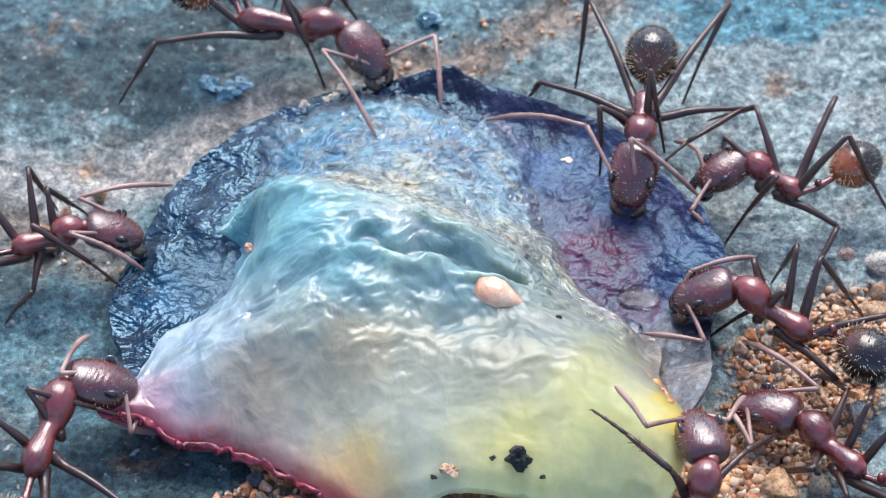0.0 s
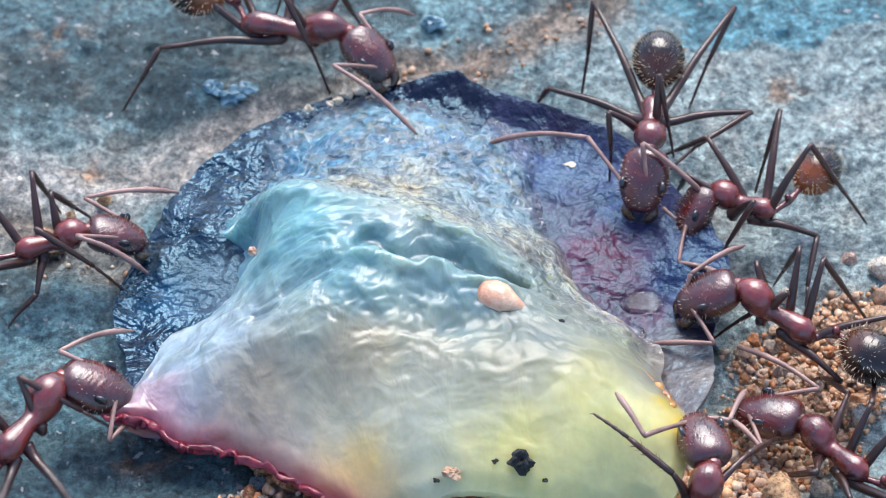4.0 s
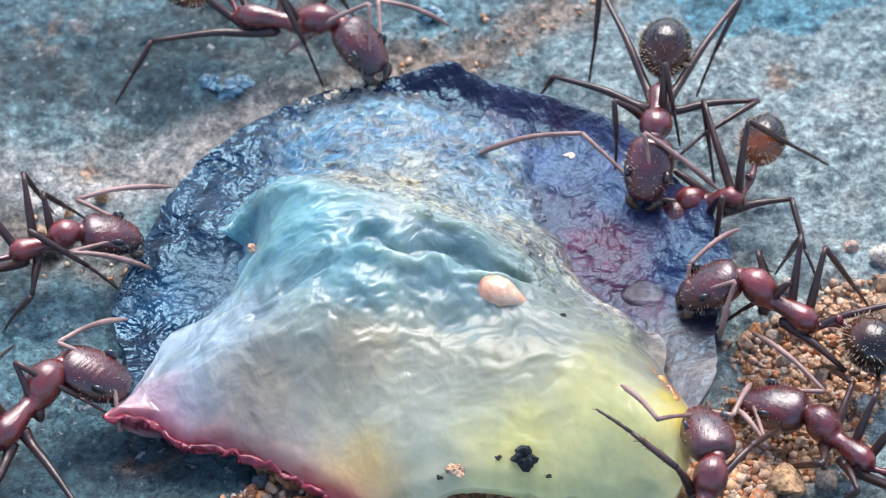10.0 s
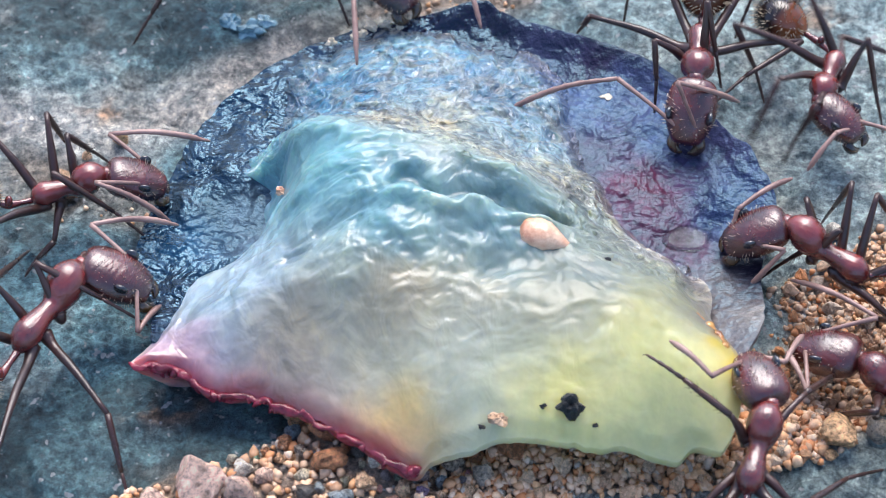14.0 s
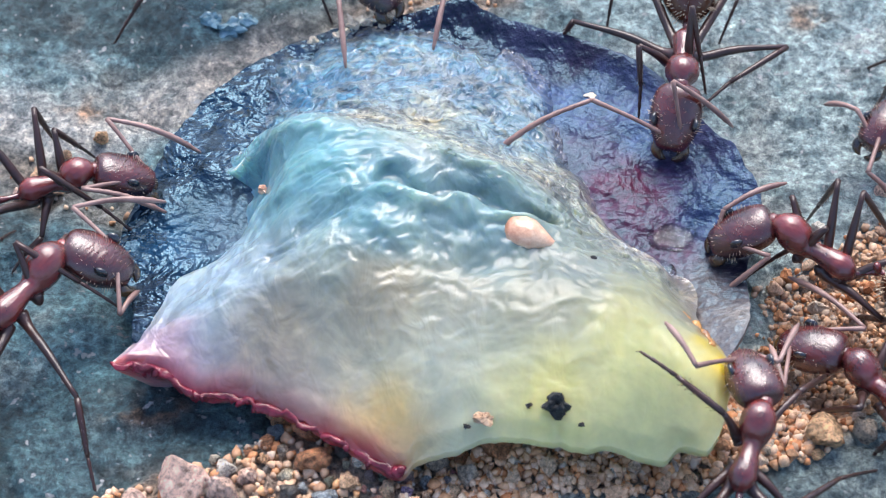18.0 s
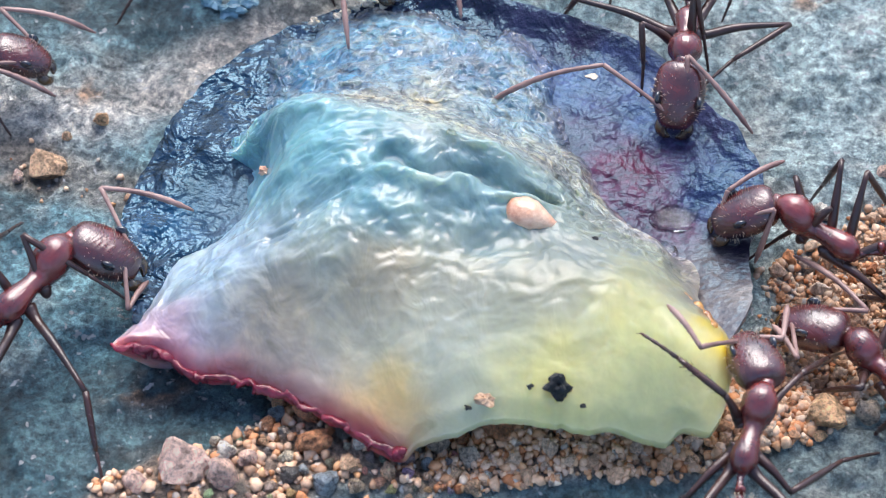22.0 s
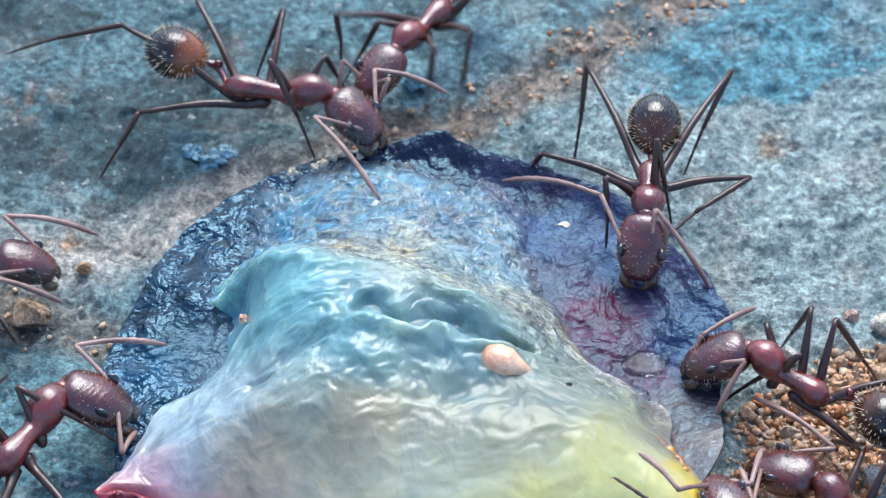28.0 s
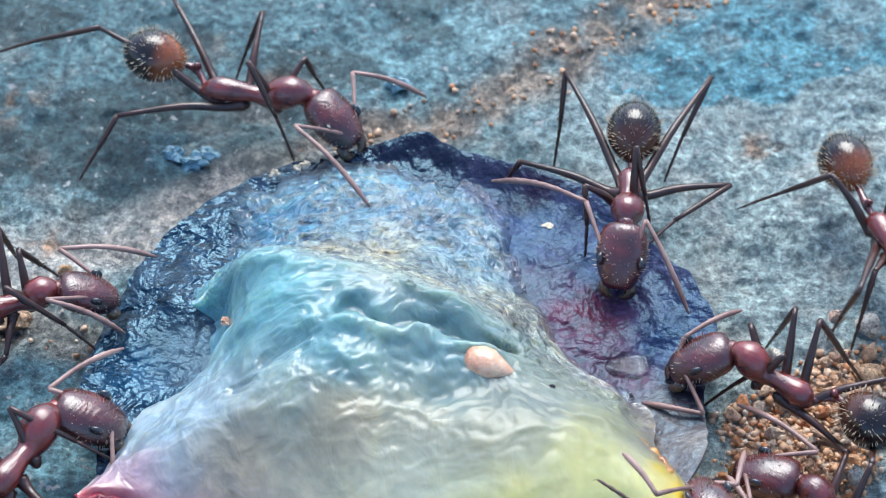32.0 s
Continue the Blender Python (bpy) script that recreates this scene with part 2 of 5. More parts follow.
def flesh_material():
    m, nt, p = material("wet_pulp")
    tint = attribute(nt, "tint").outputs["Color"]
    fibre = ramp(nt, noise_at(nt, 420, 6, 0.6, (1, 0.6, 1), False, 0.3), [(0.36, (0.74, 0.79, 0.81)), (0.5, (0.97, 0.98, 0.99)), (0.62, (1.22, 1.17, 1.08))])
    thread = ramp(nt, noise_at(nt, 600, 4, 0.55, (1, 0.7, 1), True), [(0.25, (0.84, 0.87, 0.90)), (0.8, (1.16, 1.13, 1.06))])
    hairline = ramp(nt, noise_at(nt, 2300, 5, 0.6, (1, 0.6, 1)), [(0.38, (0.88, 0.89, 0.90)), (0.52, (1, 1, 1)), (0.64, (1.10, 1.09, 1.06))])
    wet = attribute(nt, "wet").outputs["Fac"]
    amount = nt.nodes.new("ShaderNodeMath")
    amount.operation = "MULTIPLY_ADD"
    amount.inputs[1].default_value, amount.inputs[2].default_value = 0.75, 0.25
    nt.links.new(wet, amount.inputs[0])
    c = mixed(nt, amount.outputs[0], tint, fibre, "MULTIPLY")
    film = attribute(nt, "film").outputs["Fac"]
    speck = ramp(nt, noise_at(nt, 3800, 4, 0.7), [(0.36, (0.45, 0.43, 0.42)), (0.46, (1, 1, 1)), (0.62, (1.2, 1.15, 1.0))])
    c = mixed(nt, amount.outputs[0], c, thread, "MULTIPLY")
    c = mixed(nt, amount.outputs[0], c, hairline, "MULTIPLY")
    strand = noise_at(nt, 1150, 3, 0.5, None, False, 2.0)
    # dark pits and pale ridges of the reflected sky, painted into the film's colour
    reflect_tone = ramp(nt, strand, [(0.34, (0.30, 0.36, 0.42)), (0.5, (0.95, 0.96, 0.97)), (0.64, (1.4, 1.35, 1.22))])
    c = mixed(nt, film, c, mixed(nt, 1.0, c, reflect_tone, "MULTIPLY"))
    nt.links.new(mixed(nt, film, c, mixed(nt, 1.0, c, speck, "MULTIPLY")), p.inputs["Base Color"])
    p.inputs["Roughness"].default_value = 0.32
    p.inputs["IOR"].default_value = 1.38
    p.inputs["Subsurface Weight"].default_value = 0.85
    p.inputs["Subsurface Radius"].default_value = (1.0, 0.8, 0.5)
    p.inputs["Subsurface Scale"].default_value = 0.0016
    nt.links.new(scaled(nt, wet, 0.85, 0.1), p.inputs["Coat Weight"])
    p.inputs["Coat Roughness"].default_value = 0.06
    p.inputs["Specular IOR Level"].default_value = 0.35
    first = bump(nt, p, noise_at(nt, 380, 3, 0.5, (1, 0.5, 1), True), 0.06, 0.0005)
    soften = nt.nodes.new("ShaderNodeMath")
    soften.operation = "MULTIPLY"
    nt.links.new(noise_at(nt, 900, 3, 0.5, (1, 0.6, 1), False, 0.6), soften.inputs[0])
    nt.links.new(wet, soften.inputs[1])
    middle = bump(nt, p, soften.outputs[0], 1.0, 0.00034, first)
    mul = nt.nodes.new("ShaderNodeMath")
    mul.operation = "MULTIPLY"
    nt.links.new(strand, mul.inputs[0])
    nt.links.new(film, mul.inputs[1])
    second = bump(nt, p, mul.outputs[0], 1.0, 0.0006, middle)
    nt.links.new(second, p.inputs["Coat Normal"])
    return m


FLESH = flesh_material()


def skin_material():
    m, nt, p = material("dark_fruit_skin")
    tint = attribute(nt, "tint").outputs["Color"]
    wet = attribute(nt, "wet").outputs["Fac"]
    tone = ramp(nt, noise_at(nt, 900, 7, 0.75), [(0.36, (0.45, 0.45, 0.5)), (0.62, (1.1, 1.08, 1.1))])
    grit = ramp(nt, noise_at(nt, 4200, 5, 0.75), [(0.36, (0.6, 0.62, 0.66)), (0.5, (1, 1, 1)), (0.64, (1.3, 1.3, 1.28))])
    nt.links.new(mixed(nt, 1.0, mixed(nt, 1.0, tint, tone, "MULTIPLY"), grit, "MULTIPLY"), p.inputs["Base Color"])
    nt.links.new(scaled(nt, wet, -0.20, 0.33), p.inputs["Roughness"])
    nt.links.new(scaled(nt, wet, 0.36, 0.34), p.inputs["Specular IOR Level"])
    p.inputs["Specular Tint"].default_value = (0.30, 0.70, 1.0, 1)
    nt.links.new(scaled(nt, wet, 0.16, 0.05), p.inputs["Coat Weight"])
    p.inputs["Coat Roughness"].default_value = 0.05
    p.inputs["Coat Tint"].default_value = (0.8, 0.92, 1.0, 1)
    rough = nt.nodes.new("ShaderNodeMath")
    rough.operation = "MULTIPLY"
    nt.links.new(noise_at(nt, 620, 3, 0.5, None, False, 0.5), rough.inputs[0])
    nt.links.new(scaled(nt, wet, 0.7, 0.3), rough.inputs[1])
    first = bump(nt, p, rough.outputs[0], 1.0, 0.0009)
    second = bump(nt, p, noise_at(nt, 3000, 3, 0.6), 1.0, 0.00009, first)
    nt.links.new(second, p.inputs["Coat Normal"])
    return m


SKIN = skin_material()


def plain(name, dark, light, rough=0.5, coat=0.0, scale=2500, depth=0.0001):
    m, nt, p = material(name)
    nt.links.new(ramp(nt, noise_at(nt, scale, 6, 0.65), [(0.34, dark), (0.66, light)]), p.inputs["Base Color"])
    p.inputs["Roughness"].default_value = rough
    p.inputs["Coat Weight"].default_value, p.inputs["Coat Roughness"].default_value = coat, 0.1
    bump(nt, p, noise_at(nt, scale * 1.7, 5, 0.65), 0.6, depth)
    return m


CRIMSON = plain("crimson_pulp_edge", (0.07, 0.003, 0.016), (0.30, 0.020, 0.050), 0.36, 0.3, 1300, 0.00015)
SEED = plain("seed_coat", (0.52, 0.20, 0.11), (0.92, 0.64, 0.44), 0.3, 0.6, 1500)
SOIL = plain("black_soil_crumb", (0.008, 0.008, 0.01), (0.04, 0.045, 0.05), 0.7, 0.0, 3000, 0.0003)
CRUMB = plain("tan_crumb", (0.35, 0.2, 0.11), (0.6, 0.42, 0.28), 0.6, 0.2)
CHIP = plain("crystal_chip", (0.05, 0.15, 0.20), (0.30, 0.50, 0.58), 0.22, 0.6, 1400, 0.00015)
AMBER = plain("amber_bruise", (0.22, 0.06, 0.015), (0.58, 0.30, 0.05), 0.28, 0.8, 1600, 0.0002)


def juice():
    m, nt, p = material("clear_juice")
    p.inputs["Base Color"].default_value = (0.92, 0.96, 1.0, 1)
    p.inputs["Roughness"].default_value, p.inputs["IOR"].default_value = 0.06, 1.18
    p.inputs["Transmission Weight"].default_value = 1.0
    bump(nt, p, noise_at(nt, 1800, 4), 0.3, 0.0001)
    return m


JUICE = juice()


# ---- mesh helpers ----
def mesh_object(name, verts, faces, mat, colours=None, extra=None):
    me = bpy.data.meshes.new(name)
    me.from_pydata([tuple(map(float, v)) for v in verts], [], faces)
    me.materials.append(mat)
    me.polygons.foreach_set("use_smooth", [True] * len(me.polygons))
    if colours is not None:
        a = me.color_attributes.new("tint", "FLOAT_COLOR", "POINT")
        a.data.foreach_set("color", np.c_[colours, np.ones(len(colours))].astype(np.float32).ravel())
    for key, values in (extra or {}).items():
        a = me.attributes.new(key, "FLOAT", "POINT")
        a.data.foreach_set("value", np.asarray(values, np.float32))
    return new(name, me)


def part(name, bm, mat, parent, label=""):
    me = bpy.data.meshes.new(name)
    bm.to_mesh(me)
    bm.free()
    me.materials.append(mat)
    me.polygons.foreach_set("use_smooth", [True] * len(me.polygons))
    ob = new(name, me)
    ob.parent = parent
    return tagged(ob, label)


def spline(pts, steps=4):
    pts = [Vector(p) for p in pts]
    full = [pts[0] * 2 - pts[1], *pts, pts[-1] * 2 - pts[-2]]
    res = []
    for a, b, c, d in zip(full, full[1:], full[2:], full[3:]):
        for k in range(steps):
            t = k / steps
            res.append(0.5 * (2 * b + (c - a) * t + (2 * a - 5 * b + 4 * c - d) * t * t + (3 * b - a - 3 * c + d) * t ** 3))
    return res + [pts[-1]]


def tube(bm, pts, radii, seg=8, closed=True):
    """A lofted tube through points, with a radius at each."""
    pts = [Vector(p) for p in pts]
    rings, side = [], None
    for i, p in enumerate(pts):
        way = (pts[min(i + 1, len(pts) - 1)] - pts[max(i - 1, 0)]).normalized()
        if side is None:
            side = way.orthogonal().normalized()
        side = (side - way * side.dot(way)).normalized()
        other = way.cross(side)
        r = radii[i]
        rings.append([bm.verts.new(p + (side * math.cos(a) + other * math.sin(a)) * r) for a in (2 * math.pi * k / seg for k in range(seg))])
    for a, b in zip(rings, rings[1:]):
        for k in range(seg):
            bm.faces.new((a[k], a[(k + 1) % seg], b[(k + 1) % seg], b[k]))
    if closed:
        bm.faces.new(rings[0][::-1])
        bm.faces.new(rings[-1])


def profile(values, n):
    """Radii resampled from a few values to n."""
    return np.interp(np.linspace(0, 1, n), np.linspace(0, 1, len(values)), values)


def lump(bm, centre, size, seed=0, rough=0.18, level=2):
    """An irregular rounded grain."""
    start = len(bm.verts)
    bmesh.ops.create_icosphere(bm, subdivisions=level, radius=1.0)
    bm.verts.ensure_lookup_table()
    off = Vector((seed * 3.7, seed * 1.9, -seed * 2.3))
    for v in bm.verts[start:]:
        k = 1 + rough * noise.noise(v.co * 1.3 + off) * 2 + rough * 0.8 * noise.noise(v.co * 3.1 + off) + rough * 0.4 * noise.noise(v.co * 7.0 + off)
        v.co = Vector(centre) + Vector((v.co.x * size[0], v.co.y * size[1], v.co.z * size[2])) * k


# ---- ground: grey-blue slabs with gritty seams between them ----
SEAM_FRONT = [(-11.0, -8.6), (-7.0, -6.8), (-4.6, -4.4), (-1.0, -5.6), (3.0, -5.2), (7.0, -4.8), (10.5, -3.2), (12.0, 0.2), (14.5, 2.2), (18.0, 3.0)]
SEAM_LEFT = [(-22.0, 6.0), (-16.0, 6.3), (-13.5, 5.8), (-11.0, 5.0)]
SEAM_BACK = [(-3.5, 13.6), (-0.6, 14.8), (1.8, 16.2), (5.1, 18.8), (7.6, 21.2), (12.0, 24.0), (20.0, 29.0)]
SEAM_SAND = [(-12.5, 10.0), (-10.0, 10.0), (-7.2, 12.2), (-4.0, 13.6), (0.5, 14.6)]
BLUE_SLAB = [(6.9, 19.8), (6.8, 17.6), (9.3, 16.5), (13.6, 16.8), (17.5, 18.7), (30.0, 24.0), (30.0, 40.0), (11.0, 23.0)]


SLAB_CORNER = [(-40.0, -3.0), (-7.2, -2.2), (-6.2, -3.6), (-6.0, -4.4), (-7.2, -5.2), (-8.0, -5.8), (-9.7, -6.1), (-11.5, -7.2), (-14.0, -10.0), (-40.0, -12.0)]
SLAB_FRONT = [(-2.0, -8.0), (-0.9, -7.3), (1.8, -7.0), (3.7, -6.8), (7.2, -6.6), (10.2, -5.4), (11.7, -4.6), (14.0, -4.2), (40.0, -2.0), (40.0, -30.0), (-2.0, -30.0)]


def on_slab(x, y, poly):
    d = near(x, y, poly + poly[:1])
    return smooth(-0.25, 0.25, np.where(inside(x, y, poly), d, -d))


def seam_depth(x, y):
    wx, wy = x + 0.7 * fbm(x * 0.5, y * 0.5, 3, 5), y + 0.7 * fbm(x * 0.5, y * 0.5, 3, 9)
    front = 1 - smooth(1.2, 2.9, near(wx, wy, SEAM_FRONT))
    sx, sy = x + 0.25 * fbm(x * 1.3, y * 1.3, 3, 15), y + 0.25 * fbm(x * 1.3, y * 1.3, 3, 17)
    front = front * (1 - on_slab(sx, sy, SLAB_CORNER)) * (1 - on_slab(sx, sy, SLAB_FRONT))
    left = 1 - smooth(0.5, 1.7, near(wx, wy, SEAM_LEFT))
    back = 1 - smooth(0.5, 2.1, near(wx, wy, SEAM_BACK))
    sand = 1 - smooth(0.6, 2.2, near(wx, wy, SEAM_SAND))
    return front, left, back, sand


def ground_height(x, y):
    front, left, back, sand = seam_depth(x, y)
    z = 0.34 * fbm(x * 0.35, y * 0.35, 4, 2) + 0.17 * fbm(x * 1.3, y * 1.3, 5, 3) + 0.09 * fbm(x * 2.6, y * 2.6, 3, 7) + 0.10 * (0.3 - np.abs(fbm(x * 1.9 + 5, y * 2.3, 4, 8))) - 0.22 * smooth(0.1, 0.5, fbm(x * 0.7 + 3, y * 0.7, 4, 11))
    fade = smooth(60, 25, np.hypot(x, y))
    return (z - 0.15) * fade - (0.5 - 0.7 * smooth(-2.6, -4.6, y)) * front - 0.3 * left - 0.12 * back - 0.2 * sand


def ground_tint(x, y):
    front, left, back, sand = seam_depth(x, y)
    tone = 0.5 + 0.5 * fbm(x * 0.4, y * 0.4, 4, 21)
    pale = smooth(1.0, 8.0, x + 0.25 * y - 3) * smooth(24, 14, y)
    pale = np.maximum(pale, 0.9 * np.exp(-(np.hypot(x + 15.5, (y - 9.0) * 1.2) / 3.6) ** 2))
    pale = pale * smooth(70, 30, np.hypot(x, y))
    blue = inside(x + 0.6 * fbm(x * 0.6, y * 0.6, 3, 31), y + 0.6 * fbm(x * 0.6, y * 0.6, 3, 37), BLUE_SLAB).astype(float)
    c = np.stack([0.08 + 0.14 * tone, 0.21 + 0.18 * tone, 0.265 + 0.18 * tone], -1)
    c = c * (1 - pale[..., None]) + np.array([0.34, 0.45, 0.47]) * (0.75 + 0.5 * tone[..., None]) * pale[..., None]
    c = c * (1 - blue[..., None]) + np.array([0.13, 0.34, 0.43]) * (0.8 + 0.4 * tone[..., None]) * blue[..., None]
    c = c * (1 - 0.42 * np.maximum(on_slab(x, y, SLAB_CORNER), on_slab(x, y, SLAB_FRONT)))[..., None]
    c = c * (1 - 0.24 * smooth(-1.0, -7.0, x) * smooth(9.0, 14.0, y))[..., None]
    crust = smooth(-0.05, 0.12, fbm(x * 0.33 + 4.0, y * 0.42, 5, 23)) * smooth(2.0, -3.0, x - 0.2 * y)
    c = c * (1 - 0.5 * crust)[..., None]
    dust = (0.75 * (1 - smooth(0.3, 2.0, near(x + 0.8 * fbm(x * 0.6, y * 0.6, 3, 25), y + 0.8 * fbm(x * 0.6, y * 0.6, 3, 27), [(-17.0, 9.4), (-12.5, 8.2), (-9.6, 10.4), (-6.5, 12.6)]))))[..., None]
    c = c * (1 - dust) + np.array([0.60, 0.57, 0.54]) * dust
    worn = smooth(0.15, 0.5, fbm(x * 0.5 + 8, y * 0.5, 5, 41)) * 0.35
    beige = np.maximum(worn, 0.5 * sand)[..., None]
    c = c * (1 - beige) + np.array([0.36, 0.33, 0.30]) * beige
    rust = sum(np.exp(-((x - a) ** 2 + ((y - b) * 1.4) ** 2) / r ** 2) for a, b, r in ((-10.7, -3.6, 0.8), (-9.7, -3.3, 0.7), (-13.4, 9.5, 0.9), (-5.5, 17.5, 1.0), (-15.5, 16.5, 1.2), (12.5, 14.5, 1.0)))
    rust = (np.clip(rust, 0, 1) * smooth(-0.25, 0.25, fbm(x * 1.8, y * 1.8, 4, 47)) * 0.85)[..., None]
    c = c * (1 - rust) + np.array([0.38, 0.23, 0.14]) * rust
    tan = np.maximum.reduce([0.95 * front, 0.55 * left, 0.8 * back * smooth(-0.6, 0.2, fbm(x, y, 3, 45))])[..., None]
    return c * (1 - tan) + np.array([0.34, 0.25, 0.19]) * tan


def build_ground():
    fine_x, fine_y = np.arange(-26, 26.01, 0.13), np.arange(-14, 34.01, 0.13)
    far = np.array([1.5, 4, 10, 25, 60, 150, 400, 1000, 3000, 10000, 50000])
    xs = np.r_[-26 - far[::-1], fine_x, 26 + far]
    ys = np.r_[-14 - far[::-1], fine_y, 34 + far]
    x, y = np.meshgrid(xs, ys)
    z = ground_height(x, y)
    tint = ground_tint(x, y).reshape(-1, 3)
    nx, ny = len(xs), len(ys)
    idx = np.arange(nx * ny).reshape(ny, nx)
    faces = np.stack([idx[:-1, :-1], idx[:-1, 1:], idx[1:, 1:], idx[1:, :-1]], -1).reshape(-1, 4).tolist()
    ob = mesh_object("ground", np.stack([x, y, z], -1).reshape(-1, 3) * MM, faces, STONE, tint)
    return tagged(ob, "weathered blue-grey stone with gritty tan seams", "ground", kind="structure")


GROUND = build_ground()

# ---- the torn half of a dark grape: outlines in plan with the rim's height, millimetres ----
SKIN_RIM = [(-10.6, -2.2, 1.9), (-9.4, -2.6, 1.5), (-8.0, -3.0, 1.2), (-6.0, -3.6, 1.1), (-4.0, -4.6, 1.0), (-2.0, -5.4, 1.0), (1.0, -5.0, 1.0), (4.0, -5.0, 1.0),
            (6.6, -4.8, 1.4), (8.0, -2.8, 1.6), (8.9, -0.8, 1.5), (9.1, 1.4, 1.0), (9.8, 4.2, 1.1), (9.1, 6.2, 1.3), (7.9, 7.7, 1.3), (6.7, 9.6, 1.2), (5.5, 10.5, 1.3),
            (4.2, 11.2, 1.3), (2.0, 12.0, 1.3), (0.6, 12.6, 1.35), (0.1, 13.1, 1.5), (-1.6, 13.0, 1.2), (-3.5, 12.6, 1.0), (-5.1, 12.3, 0.9), (-7.0, 11.2, 0.8),
            (-8.4, 10.0, 0.7), (-9.8, 8.1, 0.6), (-10.5, 6.1, 0.6), (-11.2, 4.2, 0.6), (-11.5, 3.0, 0.6), (-11.3, 1.4, 0.6), (-10.7, -0.4, 1.1)]
FRONT_EDGE = [(-11.1, -3.2, 2.2), (-9.6, -3.2, 1.8), (-8.5, -3.9, 1.5), (-7.3, -3.95, 1.5), (-5.7, -4.6, 1.5), (-4.0, -5.6, 1.4), (-2.3, -6.6, 1.2), (-1.6, -6.3, 1.4),
             (-0.6, -6.3, 2.0), (0.6, -6.1, 2.4), (2.8, -6.4, 2.4), (4.3, -6.3, 2.2), (5.7, -6.6, 1.8), (6.4, -6.3, 2.2), (7.3, -6.4, 2.5), (7.7, -5.4, 3.0), (7.9, -3.7, 3.0)]
FILM_EDGE = [(7.2, -1.6, 2.3), (7.3, 0.0, 1.6), (7.0, 1.2, 1.1), (5.6, 2.4, 1.1), (4.9, 3.4, 1.1), (4.5, 4.9, 1.1), (3.6, 6.2, 1.2), (3.3, 7.9, 1.2), (2.6, 9.7, 1.3),
             (0.8, 11.6, 1.35), (-2.5, 12.4, 1.2), (-5.0, 11.95, 1.0), (-6.9, 10.7, 0.9), (-6.9, 8.6, 1.0), (-7.2, 7.3, 1.1), (-8.2, 6.6, 1.4), (-8.4, 5.9, 1.5), (-7.9, 5.4, 1.3), (-7.1, 4.7, 1.1),
             (-7.2, 3.9, 1.1), (-8.0, 2.4, 1.1), (-9.0, 1.2, 1.2), (-9.6, 0.0, 1.5), (-10.1, -1.4, 1.7)]
FLESH_RIM = FRONT_EDGE + FILM_EDGE
# heights of the pulp's top away from its rim
CREST = [(2.0, 0.0, 4.3), (2.4, -5.9, 3.0), (6.6, -4.6, 3.7), (-7.4, 5.3, 2.2), (-6.4, 4.8, 3.8), (-5.3, 4.3, 4.6), (-4.0, 3.7, 5.0), (-2.4, 3.2, 5.1), (-0.6, 2.7, 4.9), (1.2, 2.0, 4.6), (2.2, 1.6, 4.0),
         (-6.6, 3.2, 2.5), (-7.1, 1.6, 2.5), (-5.6, 2.4, 4.4), (-5.4, 0.8, 4.3), (-4.4, 8.0, 2.1), (-0.6, 8.1, 2.2), (1.3, 5.1, 2.4), (-2.4, 5.6, 3.2), (-5.6, 6.6, 2.2), (4.6, -1.8, 4.3), (-4.5, -1.0, 4.6), (-7.6, -2.0, 3.2),
         (-1.5, -2.5, 4.3), (-2.0, -5.3, 2.6), (4.5, -5.4, 3.2), (0.0, 0.0, 4.6)]


class Relief:
    """A smooth surface through heights (thin plate)."""

    def __init__(self, pts):
        self.p = np.array([q[:2] for q in pts], float)
        z = np.array([q[2] for q in pts], float)
        n = len(z)
        a = np.zeros((n + 3, n + 3))
        a[:n, :n] = self.kernel(np.hypot(*(self.p[:, None] - self.p[None]).transpose(2, 0, 1))) + 0.3 * np.eye(n)
        a[:n, n], a[:n, n + 1:] = 1, self.p
        a[n, :n], a[n + 1:, :n] = 1, self.p.T
        self.w = np.linalg.solve(a, np.r_[z, 0, 0, 0])

    def kernel(self, r):
        return r * r * np.log(r + 1e-9)

    def __call__(self, x, y):
        n = len(self.p)
        s = self.w[n] + self.w[n + 1] * x + self.w[n + 2] * y
        for (px, py), w in zip(self.p, self.w):
            s = s + w * self.kernel(np.hypot(x - px, y - py))
        return s


PULP = Relief(CREST + FLESH_RIM)
PEEL = Relief([(x, y, z) for x, y, z in SKIN_RIM] + [(0, 3, 0.25), (-5, 3, 0.25), (4, 3, 0.85), (3.3, 5.5, 1.0), (3.2, 8.0, 1.1), (7.2, 3.0, 0.75), (6.0, 6.0, 1.0), (-9.5, 3.0, 0.9), (-9.0, 6.0, 1.0), (0, -2, 0.25), (5, -1, 0.4), (-5, -1, 0.3)])


def blended(x, y, anchors, power=3.0):
    """Colour from patches: (x, y, reach, (r, g, b))."""
    total, weight = 0, 0
    for ax, ay, reach, c in anchors:
        w = (np.hypot(x - ax, y - ay) / reach + 0.05) ** -power
        total, weight = total + w[..., None] * np.array(c), weight + w
    return total / weight[..., None]


